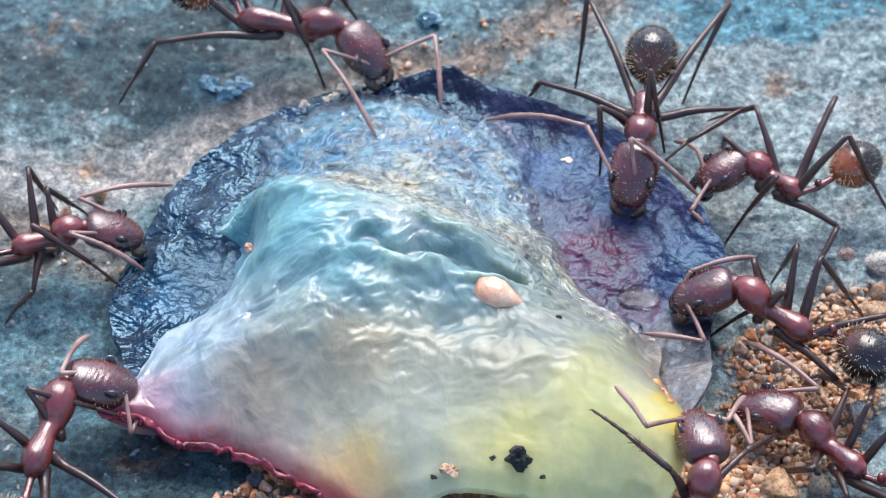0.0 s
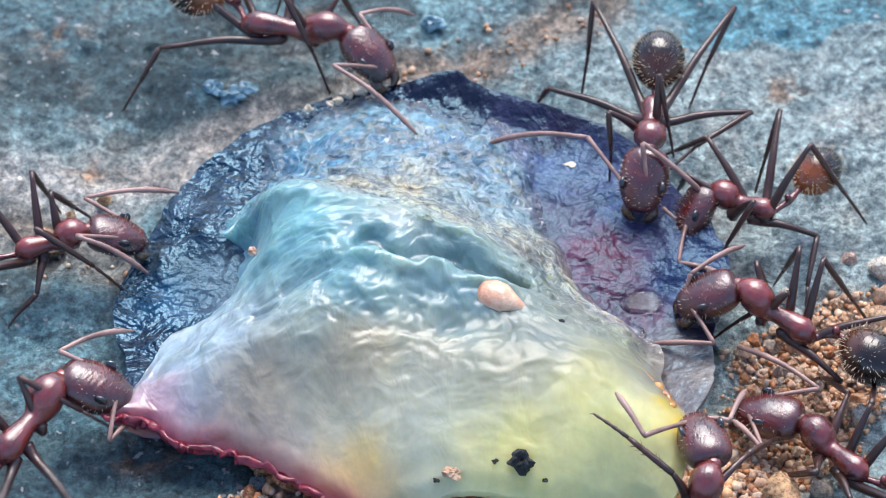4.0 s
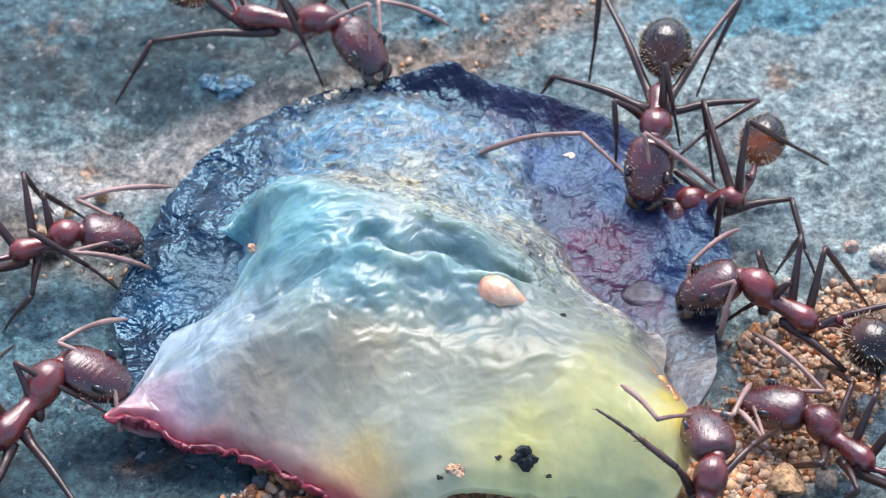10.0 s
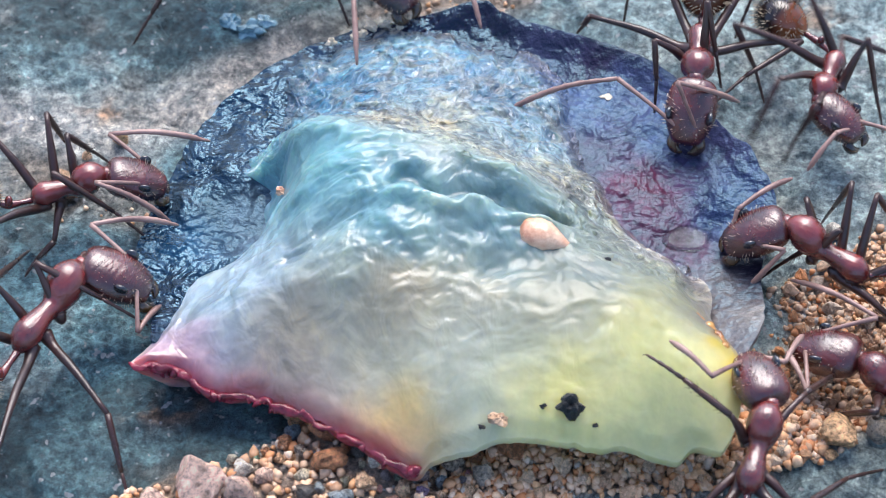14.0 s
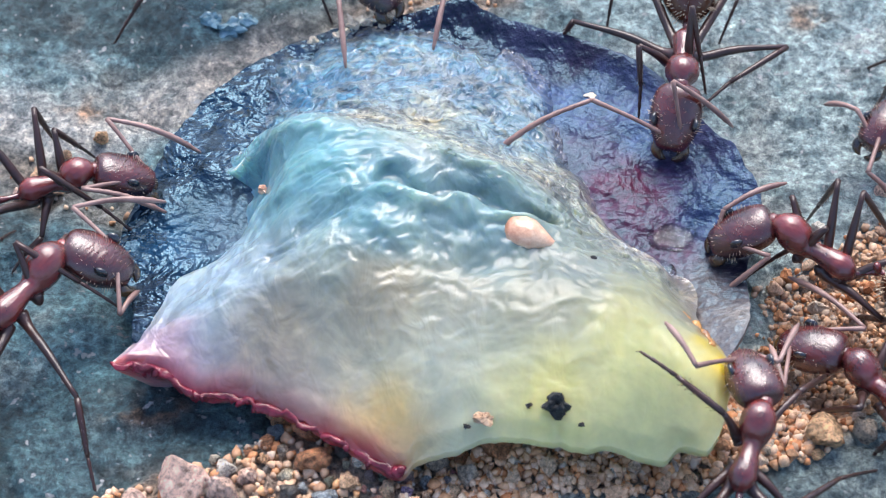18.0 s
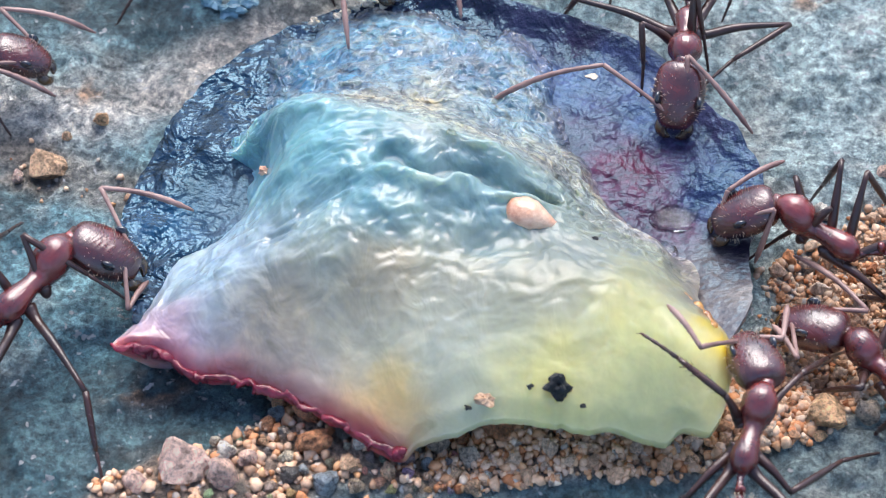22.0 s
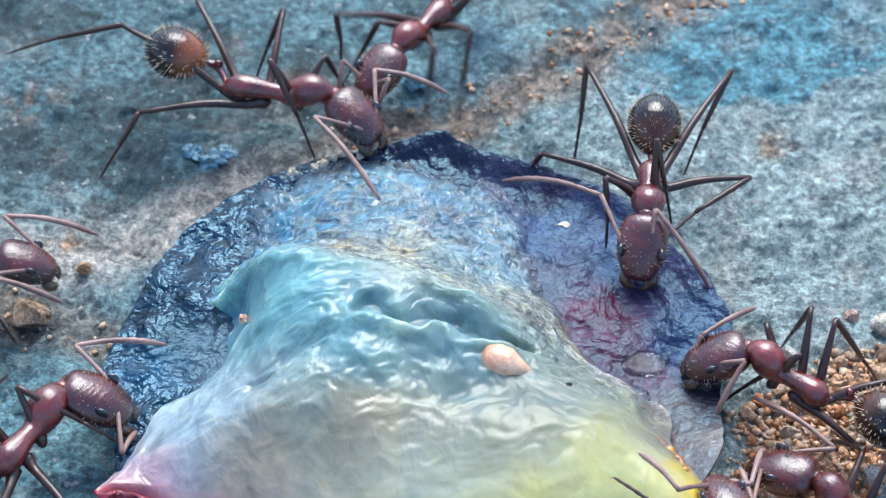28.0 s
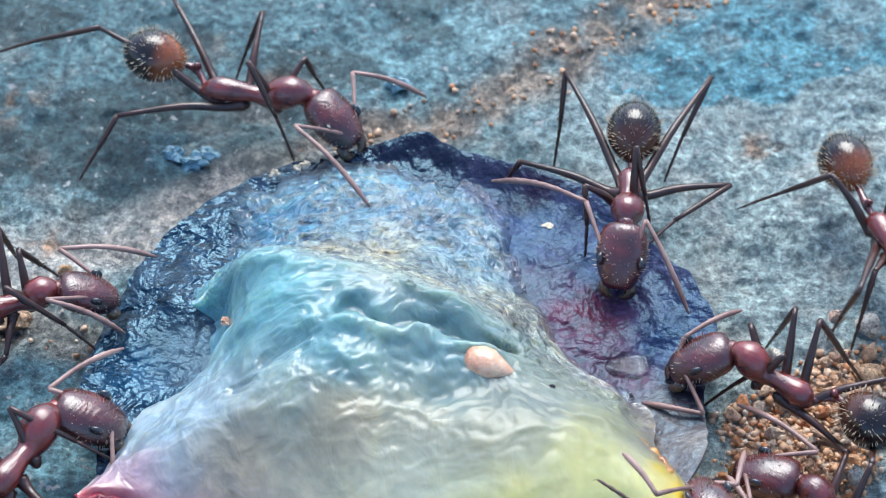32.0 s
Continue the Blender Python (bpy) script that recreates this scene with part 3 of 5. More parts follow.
def sheet(name, rim, height, mat, parent, thick, tint, film=None, rings=70, around=420, ragged=0.06, film_rag=0.0, label="", centre=(-0.6, 2.6)):
    """A solid sheet spanning a closed outline: top relief, rounded edge and underside."""
    loop = spline([(*p[:2], 0) for p in rim] + [(*rim[0][:2], 0)], 6)[:-1]
    xy = np.array([p[:2] for p in loop])
    gap = np.r_[0, np.cumsum(np.hypot(*(np.roll(xy, -1, 0) - xy).T))]
    s = np.linspace(0, gap[-1], around, endpoint=False)
    ex = np.interp(s, gap, np.r_[xy[:, 0], xy[0, 0]])
    ey = np.interp(s, gap, np.r_[xy[:, 1], xy[0, 1]])
    rag = 1 + ragged * 0.12 * fbm(s * 1.4, 0 * s + 3, 4, 51) + ragged * 0.02 * vnoise(s * 4.5, 0 * s, 3)
    rag = rag + film_rag * (0.07 * fbm(s * 0.75, 0 * s + 11, 4, 57) + 0.018 * fbm(s * 3.0, 0 * s + 5, 4, 59)) * smooth(2.0, 4.5, ey)
    ex, ey = centre[0] + (ex - centre[0]) * rag, centre[1] + (ey - centre[1]) * rag
    u = np.sin(np.linspace(0.01, 1, rings) * math.pi / 2)[:, None]
    x, y = centre[0] + (ex - centre[0])[None] * u, centre[1] + (ey - centre[1])[None] * u
    top = height(x, y, u)
    under = np.maximum(top - thick(x, y, u), np.minimum(ground_height(x, y) - 0.05, top - 0.12))
    n = rings * around
    idx = np.arange(n).reshape(rings, around)
    nxt = np.roll(idx, -1, 1)
    faces = np.stack([idx[:-1], nxt[:-1], nxt[1:], idx[1:]], -1)[:, :, ::-1].reshape(-1, 4)
    low = faces[:, ::-1] + n
    edge = np.stack([idx[-1], nxt[-1], nxt[-1] + n, idx[-1] + n], -1)[:, ::-1]
    faces = np.r_[faces, low, edge].tolist() + [idx[0][::-1].tolist(), (idx[0] + n).tolist()]
    co = np.r_[np.stack([x, y, top], -1).reshape(-1, 3), np.stack([x, y, under], -1).reshape(-1, 3)]
    c = tint(x, y).reshape(-1, 3)
    extra = {k: np.tile(f(x, y).ravel(), 2) for k, f in (film or {}).items()}
    ob = mesh_object(name, co * MM, faces, mat, np.r_[c, c], extra)
    ob.parent = parent
    return tagged(ob, label)


def behind(x, y):
    """How far a place lies behind the pulp's crest, where the thin film begins."""
    return y - np.interp(x, [-8.5, -6.4, -4.0, -2.4, 0.0, 2.0, 4.0, 6.5], [6.3, 5.5, 4.5, 3.9, 3.1, 2.3, 1.4, 0.4])


def skin_height(x, y, u):
    curl = 0.35 * smooth(0.90, 1.0, u) * smooth(4, 9, y) * smooth(-4, 0, x)
    return PEEL(x, y) + 0.07 * fbm(x * 1.1, y * 1.1, 3, 61) + 0.15 * fbm(x * 0.6, y * 0.6, 3, 67) + curl


def flesh_height(x, y, u):
    wx, wy = x + 0.6 * fbm(x * 0.7, y * 0.7, 3, 73), y + 0.6 * fbm(x * 0.7, y * 0.7, 3, 75)
    wrinkle = 0.34 * fbm(wx * 0.5 + 0.2 * wy, wy * 0.8, 4, 71) + 0.24 * (0.35 - np.abs(fbm(wx * 0.8 + 0.4 * wy, wy * 1.5 - 0.3 * wx, 4, 77))) + (0.025 + 0.02 * smooth(-4.5, 1.0, y - 0.3 * x)) * (0.3 - np.abs(fbm(wx * 2.0 + wy, wy * 3.2 - 0.8 * wx, 3, 79))) * 1.6
    low = smooth(0.9, -0.6, behind(x, y))
    ripple = 0.035 * (0.35 - np.abs(fbm(wx * 1.5 + 0.9 * wy, wy * 3.0 - 0.9 * wx, 3, 113))) * smooth(5.0, 2.0, x + 0.5 * y + 2) * low
    fold = -0.42 * np.exp(-(near(wx, wy, [(-2.4, 1.7), (0.0, 1.3), (2.4, 1.0)]) / 0.28) ** 2) + 0.30 * np.exp(-(near(wx, wy, [(-2.6, 1.0), (0.0, 0.6), (2.0, 0.4)]) / 0.26) ** 2)
    shelf = 0.35 * np.exp(-(near(wx, wy, [(-7.6, 5.4), (-6.4, 4.8), (-5.3, 4.3), (-4.0, 3.7), (-2.4, 3.2), (-0.6, 2.7), (1.2, 2.0)]) / 0.42) ** 2)
    cx, cy = wx + 0.35 * fbm(x * 2.2, y * 2.2, 2, 85), wy + 0.35 * fbm(x * 2.2, y * 2.2, 2, 86)
    film = (0.22 * (0.4 - np.abs(fbm(wx * 1.2, wy * 1.5, 4, 87))) + 0.17 * (0.4 - np.abs(fbm(cx * 2.6, cy * 2.4, 2, 89)))) * (1 - low)
    dents = -0.25 * np.exp(-(np.hypot(x - 0.1, (y + 1.2) * 1.3) / 0.6) ** 2) - 0.15 * np.exp(-(np.hypot(x + 6.0, (y + 0.6) * 1.2) / 0.4) ** 2) - 0.15 * np.exp(-(np.hypot(x + 5.2, (y - 0.2) * 1.2) / 0.35) ** 2)
    inner = smooth(0, 0.10, 1.001 - u)
    cling = smooth(0.84, 1.0, u) * smooth(-2.2, 0.6, y) * np.maximum(smooth(-6.2, -5.2, x), smooth(0.6, 2.0, y)) * smooth(7.6, 6.2, x - 0.25 * y)
    h = PULP(x, y) + (wrinkle * (0.45 + 0.55 * low) * (0.3 + 0.7 * smooth(-3.5, 0.5, y)) + ripple + fold + shelf + film + dents) * inner - 0.22 * smooth(0.95, 1.0, u) * smooth(1.0, -1.5, y)
    return h * (1 - cling) + (skin_height(x, y, 0 * u + 0.5) + 0.10 - 0.14 * smooth(0.9, 1.0, u)) * cling


def skin_tint(x, y):
    x2, y2 = x + 0.9 * fbm(x * 0.6, y * 0.6, 4, 81), y + 0.9 * fbm(x * 0.6, y * 0.6, 4, 83)
    # sky reflection painted in: blue sheen near the rim, grey-blue in the left hollow
    return blended(x2, y2, [(-10, 5, 3, (0.008, 0.024, 0.052)), (-9, 8, 2, (0.008, 0.028, 0.064)), (-10, 2.4, 1.6, (0.012, 0.07, 0.15)), (-10.6, 0, 2, (0.008, 0.02, 0.05)), (0, 12.6, 2, (0.018, 0.014, 0.035)),
                            (4, 10.6, 1.5, (0.035, 0.02, 0.05)), (3.4, 9.2, 1.5, (0.08, 0.12, 0.26)), (6, 7.4, 1.8, (0.07, 0.10, 0.23)), (5.4, 5.2, 1.7, (0.15, 0.02, 0.055)), (6.4, 3.2, 1.5, (0.10, 0.018, 0.045)),
                            (8.4, 4.4, 1.8, (0.03, 0.045, 0.13)), (3.4, 6, 1.4, (0.12, 0.11, 0.16)), (-8.2, 3.6, 1.5, (0.12, 0.18, 0.24)), (7.6, 1.0, 1.0, (0.20, 0.18, 0.17)), (8.4, -0.8, 0.9, (0.32, 0.30, 0.27)), (8.8, 1.6, 0.8, (0.03, 0.025, 0.05))]) * 0.72


def skin_wet(x, y):
    calm = 1 - 0.9 * np.exp(-(np.hypot((x + 8.3) * 0.9, y - 3.6) / 1.5) ** 4)
    return np.clip(1 - 0.85 * smooth(-4.0, 2.5, x + 0.8 * fbm(x * 0.6, y * 0.6, 3, 121)), 0, 1) * calm


def fade_film(x, y, c):
    """Where the film thins out over the skin its colour is lost into the skin's."""
    d = near(x, y, [p[:2] for p in FILM_EDGE[:14]]) + 0.55 * fbm(x * 1.3, y * 1.3, 4, 99)
    k = (0.8 * (1 - smooth(0.0, 1.3, d)))[..., None]
    # blue sky reflections and cream glints of the clear film, painted into its colour
    sky_streak = (0.55 * smooth(0.05, 0.45, fbm(x * 0.9 + 0.5 * y, y * 0.7, 4, 101)) * smooth(0.0, 1.2, behind(x, y)))[..., None]
    c = c * (1 - sky_streak) + np.array([0.11, 0.27, 0.44]) * sky_streak
    cream_glint = (0.4 * smooth(0.16, 0.02, np.abs(fbm(x * 0.55 + 0.3 * y, y * 0.8 - 0.3 * x, 4, 103))) * smooth(0.3, 1.5, behind(x, y)))[..., None]
    c = c * (1 - cream_glint) + np.array([0.55, 0.50, 0.38]) * cream_glint
    return c * (1 - k) + skin_tint(x, y) * 2.6 * k


# own colours of the pulp and painted sky reflections: plan place, reach and colour
PULP_BACK = [(-5, 2.6, 2.2, (0.34, 0.74, 0.82)), (-3, 0.6, 2.2, (0.34, 0.67, 0.73)), (-7.6, 5.6, 1.0, (0.34, 0.70, 0.80)), (-7.6, 1.2, 0.9, (0.48, 0.68, 0.78)), (0.5, 0.4, 2.0, (0.37, 0.60, 0.63)), (0.4, 4.3, 1.3, (0.70, 0.65, 0.50)), (-1.6, 3.0, 1.2, (0.52, 0.66, 0.66)),
             (-3.4, 6.0, 1.2, (0.56, 0.53, 0.44)), (-5, 8.0, 2.4, (0.14, 0.42, 0.68)), (-1, 9, 2.0, (0.20, 0.44, 0.66)), (1.6, 7.5, 1.6, (0.28, 0.48, 0.64)),
             (-1.4, 6.4, 1.2, (0.70, 0.64, 0.48)), (2.6, 3.4, 1.1, (0.40, 0.40, 0.36)), (-8, -0.6, 2.0, (0.50, 0.64, 0.72)), (4.6, -0.6, 1.5, (0.42, 0.48, 0.43)), (5.6, 1.4, 1.0, (0.52, 0.55, 0.55)), (3.0, -1.6, 1.4, (0.34, 0.41, 0.37))]
PULP_FRONT = [(-3, -2.4, 2.0, (0.64, 0.60, 0.45)), (-0.5, -3, 2.0, (0.58, 0.60, 0.48)), (2, -3.4, 1.8, (0.52, 0.53, 0.40)), (5, -4.2, 2.4, (0.66, 0.66, 0.32)),
              (2.6, -5.6, 1.6, (0.76, 0.71, 0.31)), (6.6, -2.6, 1.4, (0.54, 0.56, 0.40)), (-2.5, -5.4, 1.4, (0.72, 0.56, 0.24)), (-6, -3.6, 1.8, (0.70, 0.63, 0.48)),
              (-9.4, -2.6, 1.1, (0.64, 0.50, 0.58)), (7.4, -3.9, 0.8, (0.80, 0.58, 0.04)), (6.8, -3.2, 0.8, (0.68, 0.54, 0.10)), (7.3, -2.6, 0.8, (0.46, 0.20, 0.06)),
              (0.3, -1.6, 1.2, (0.34, 0.48, 0.46))]


def flesh_tint(x, y):
    x2, y2 = x + 0.8 * fbm(x * 0.5, y * 0.5, 4, 91), y + 0.8 * fbm(x * 0.5, y * 0.5, 4, 93)
    c = blended(x2, y2, PULP_BACK + PULP_FRONT)
    edge = near(0.75 * x + 0.25 * x2, 0.75 * y + 0.25 * y2, [p[:2] for p in FRONT_EDGE[:7]])
    red = (0.9 * np.exp(-(edge / 0.42) ** 2))[..., None]
    blush = (0.27 * np.exp(-(edge / 1.1) ** 2))[..., None]
    c = fade_film(x, y, c)
    c = c * (1 - blush) + np.array([0.70, 0.26, 0.28]) * blush
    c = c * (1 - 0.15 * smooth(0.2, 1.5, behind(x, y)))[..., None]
    # brightness painted in: lifts the shaded front slope, lit left wall and film sheen
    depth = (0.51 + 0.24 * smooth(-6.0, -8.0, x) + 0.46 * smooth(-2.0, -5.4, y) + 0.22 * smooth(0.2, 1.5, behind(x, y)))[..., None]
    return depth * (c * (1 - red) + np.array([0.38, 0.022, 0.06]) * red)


def film_amount(x, y):
    grain = np.exp(-(near(x, y, [(-7.0, 6.2), (-3.5, 5.6), (-0.5, 4.0), (2.4, 3.2), (4.0, 1.4), (6.2, 0.2)]) / 1.3) ** 2)
    return np.clip(0.65 * grain + 0.75 * smooth(0.2, 1.8, behind(x, y)), 0, 1)


def wet_amount(x, y):
    w = smooth(-3.5, 1.0, y - 0.35 * x) * 0.6 + 0.4 * smooth(-4.5, -7.5, x)
    return np.clip(0.2 + 0.55 * smooth(-0.4, 1.2, behind(x, y)) + 0.18 * smooth(2.0, -2.0, x) * smooth(3.0, 1.0, y) + w * (0.45 + 0.4 * fbm(x * 0.7, y * 0.9, 3, 111) + 0.4 * smooth(-0.4, 1.2, behind(x, y))), 0.05, 1)


def build_grape():
    g = tagged(new("grape_half"), "torn wet half of a dark grape lying on stone", "grape")
    g.location = (0, 0, 0)
    sheet("skin", SKIN_RIM, skin_height, SKIN, g, lambda x, y, u: 0.35 + 1.2 * (1 - u ** 3), skin_tint, {"wet": skin_wet}, label="dark blue-purple glossy grape skin", rings=110, around=520, ragged=0.1)
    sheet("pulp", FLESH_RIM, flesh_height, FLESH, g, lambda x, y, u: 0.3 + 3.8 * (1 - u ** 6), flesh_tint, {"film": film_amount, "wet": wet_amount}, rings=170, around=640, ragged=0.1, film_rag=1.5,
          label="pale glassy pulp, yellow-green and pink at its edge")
    # crimson torn margin
    rim = [Vector(p) for p in FRONT_EDGE[:7]]
    line = spline([p + Vector((0, -0.02, -0.16)) for p in rim], 10)
    bm = bmesh.new()
    rad = [0.09 + 0.13 * abs(noise.noise(Vector((i * 0.23, 2, 0)))) + 0.07 * noise.noise(Vector((i * 0.9, 5, 0))) for i in range(len(line))]
    rad[0], rad[-1] = 0.04, 0.14
    wob = [p + Vector((0, noise.noise(Vector((i * 0.4, 0, 9))) * 0.14, noise.noise(Vector((i * 0.4, 7, 0))) * 0.14 - 0.06)) for i, p in enumerate(line)]
    tube(bm, [p * MM for p in wob], [max(r, 0.04) * MM for r in rad], 14)
    # small torn tatters hanging from it
    rng = random.Random(5)
    for k in range(46):
        q = wob[rng.randrange(2, len(wob) - 2)]
        drop = Vector((rng.gauss(0, 0.10), -rng.uniform(0.02, 0.14), -rng.uniform(0.06, 0.30)))
        tube(bm, [q * MM, (q + drop * 0.6) * MM, (q + drop) * MM], [r * MM for r in (0.13, rng.uniform(0.06, 0.12), 0.03)], 6)
    for v in bm.verts:
        v.co += Vector([noise.noise(v.co * 1300 + Vector((k * 9, 0, 0))) + 0.6 * noise.noise(v.co * 4200 + Vector((0, k * 7, 0))) for k in range(3)]) * 0.19 * MM
    part("torn_margin", bm, CRIMSON, g, "crimson ragged margin of the torn pulp")
    bm = bmesh.new()
    for k, (dx, dz, r) in enumerate(((0, 0, 0.20), (0.12, 0.14, 0.15), (-0.15, -0.1, 0.15))):
        lump(bm, Vector((-2.2 + dx, -6.62, 1.1 + dz)) * MM, (r * MM,) * 3, k, 0.2)
    part("pulp_drop", bm, CRIMSON, g, "crimson drop at the lowest corner")
    # seed stub
    bm = bmesh.new()
    z = float(flesh_height(np.array(1.9), np.array(-0.1), np.array(0.3)))
    path = spline([(1.05, 0.15, z - 0.12), (1.4, 0.05, z - 0.06), (1.9, -0.1, z - 0.10), (2.4, -0.24, z - 0.22), (3.0, -0.36, z - 0.5)], 5)
    tube(bm, [p * MM for p in path], [r * MM for r in profile([0.15, 0.5, 0.58, 0.54, 0.34, 0.14, 0.05], len(path))], 16)
    part("seed", bm, SEED, g, "pinkish-brown pointed seed half sunk in pulp")
    bm = bmesh.new()
    path = spline([(px, py, float(flesh_height(np.array(px), np.array(py), np.array(0.9))) - 0.15) for px, py in ((6.6, -1.9), (6.9, -2.3), (7.2, -2.8), (7.35, -3.4))], 8)
    tube(bm, [(p + Vector((0.12 * noise.noise(p * 3), 0.12 * noise.noise(p * 3 + Vector((9, 0, 0))), 0.05))) * MM for p in path],
         [(0.07 + 0.22 * abs(noise.noise(p * 2.3))) * MM for p in path], 9)
    part("bruise", bm, AMBER, g, "amber-brown bruised lump on the pulp")
    for k, (px, py, sx, sy) in enumerate(((6.7, 3.0, 0.85, 0.6), (6.0, 1.6, 0.8, 0.45))):
        bm = bmesh.new()
        zz = max(float(flesh_height(np.array(px), np.array(py), np.array(0.97))), float(skin_height(np.array(px), np.array(py), np.array(0.6)))) 
        lump(bm, Vector((px, py, zz + 0.04)) * MM, (sx * MM, sy * MM, 0.07 * MM), 30 + k, 0.16, 3)
        part("juice_drop", bm, JUICE, g, "clear flattened drop of juice")
    return g


GRAPE = build_grape()


def on_pulp(x, y):
    return float(flesh_height(np.array(x), np.array(y), np.array(0.6)))


def crumb(name, x, y, size, mat, label, category, seed):
    bm = bmesh.new()
    lump(bm, (0, 0, 0), [s * MM for s in size], seed, 0.4, 3)
    me = bpy.data.meshes.new(name)
    bm.to_mesh(me)
    bm.free()
    me.materials.append(mat)
    ob = new(name, me)
    ob.location = Vector((x, y, on_pulp(x, y) + size[2] * 0.55)) * MM
    return tagged(ob, label, category)


crumb("soil_crumb", 2.5, -5.75, (0.36, 0.27, 0.42), SOIL, "black angular soil crumb stuck on the yellow pulp", "crumb", 3)
crumb("soil_speck", 1.75, -5.6, (0.09, 0.07, 0.07), SOIL, "tiny black soil speck beside the crumb", "speck", 4)
crumb("sand_crumb", 0.4, -5.75, (0.28, 0.2, 0.16), CRUMB, "small tan sand crumb stuck on the pulp", "crumb", 5)
crumb("red_speck", -6.72, 3.67, (0.15, 0.13, 0.13), SEED, "small reddish-brown speck on the pulp crest", "speck", 6)
for k, (x, y, s) in enumerate(((3.8, -0.8, 0.09), (3.3, -6.0, 0.08), (-0.1, -5.9, 0.09))):
    crumb("soil_speck", x, y, (s, s * 0.75, s * 0.7), SOIL, "tiny black soil speck stuck on the pulp", "speck", 14 + k)
for k, (x, y, s) in enumerate(((-4.0, 12.35, 0.2), (-3.5, 12.5, 0.16), (-4.3, 12.0, 0.17), (-3.0, 12.3, 0.13), (-4.6, 11.8, 0.14), (-5.4, 11.6, 0.16))):
    grain = crumb("sand_crumb", x, y, (s, s * 0.8, s * 0.7), HAIR, "pale sand crumb stuck on the dark rear rim", "crumb", 24 + k)
    grain.location.z = (max(on_pulp(x, y), float(skin_height(np.array(x), np.array(y), np.array(0.97)))) + s * 0.3) * MM
flake = crumb("pale_flake", 4.3, 9.0, (0.17, 0.10, 0.03), HAIR, "small pale flake on the dark grape skin", "flake", 8)
flake.location.z = (float(skin_height(np.array(4.3), np.array(9.0), np.array(0.7))) + 0.03) * MM


def stone_chip(x, y, size, seed):
    bm = bmesh.new()
    lump(bm, (0, 0, 0), [s * MM for s in size], seed, 0.45, 3)
    me = bpy.data.meshes.new("stone_chip")
    bm.to_mesh(me)
    bm.free()
    me.materials.append(CHIP)
    ob = new("stone_chip", me)
    ob.location = Vector((x, y, float(ground_height(np.array(x), np.array(y))) + size[2] * 0.4)) * MM
    return tagged(ob, "pale blue glossy crystal chip bedded in the stone", "stone chip", "stone chips")


for x, y, size, seed in ((-8.5, 13.5, (0.5, 0.35, 0.3), 2), (-9.2, 13.9, (0.35, 0.3, 0.25), 5), (-8.0, 13.9, (0.3, 0.25, 0.2), 9), (-1.0, 17.6, (0.4, 0.3, 0.25), 12)):
    stone_chip(x, y, size, seed)


# ---- ants: joints in millimetres of the plan, posed one by one ----
UP = Vector((0, 0, 1))
TIPS = {}


def ellipsoid(bm, centre, along, side, up, size, shape=None, seg=20, rings=14, box=1.0):
    """A rounded body with axes along, side, up; shape(t) narrows it along its length, t from -1 (back) to 1 (front)."""
    rows = []
    for i in range(rings + 1):
        a = math.pi * i / rings
        t, r = -math.cos(a), math.sin(a) ** box
        k = r * (shape(t) if shape else 1)
        rows.append([bm.verts.new(centre + along * size[0] * t + side * size[1] * k * math.cos(b) + up * size[2] * k * math.sin(b))
                     for b in (2 * math.pi * j / seg for j in range(seg))] if 0 < i < rings else [bm.verts.new(centre + along * size[0] * t)])
    for a, b in zip(rows, rows[1:]):
        for j in range(seg):
            q = [a[j % len(a)], a[(j + 1) % len(a)], b[(j + 1) % len(b)], b[j % len(b)]]
            bm.faces.new(list(dict.fromkeys(q)))


def bristles(bm, centre, along, side, up, size, count, length, rng, keep=None):
    """Short stiff hairs standing on a rounded body."""
    while count:
        d = Vector((rng.gauss(0, 1), rng.gauss(0, 1), rng.gauss(0, 1))).normalized()
        if keep and not keep(d):
            continue
        count -= 1
        p = centre + along * size[0] * d.x + side * size[1] * d.y + up * size[2] * d.z
        n = (along * d.x / size[0] + side * d.y / size[1] + up * d.z / size[2]).normalized()
        tip = p + (n + along * -0.25).normalized() * length * rng.uniform(0.6, 1.1)
        tube(bm, [p - n * length * 0.1, tip], [length * 0.075, length * 0.018], 3)


def frame_of(way):
    along = way.normalized()
    side = UP.cross(along)
    side = side.normalized() if side.length > 1e-6 else Vector((0, 1, 0))
    return along, side, along.cross(side)


def placed(name, bm, mat, parent, at_point, label=""):
    """A part whose origin is its joint; the mesh is given round that joint."""
    ob = part(name, bm, mat, parent, label)
    ob.location = at_point
    return ob


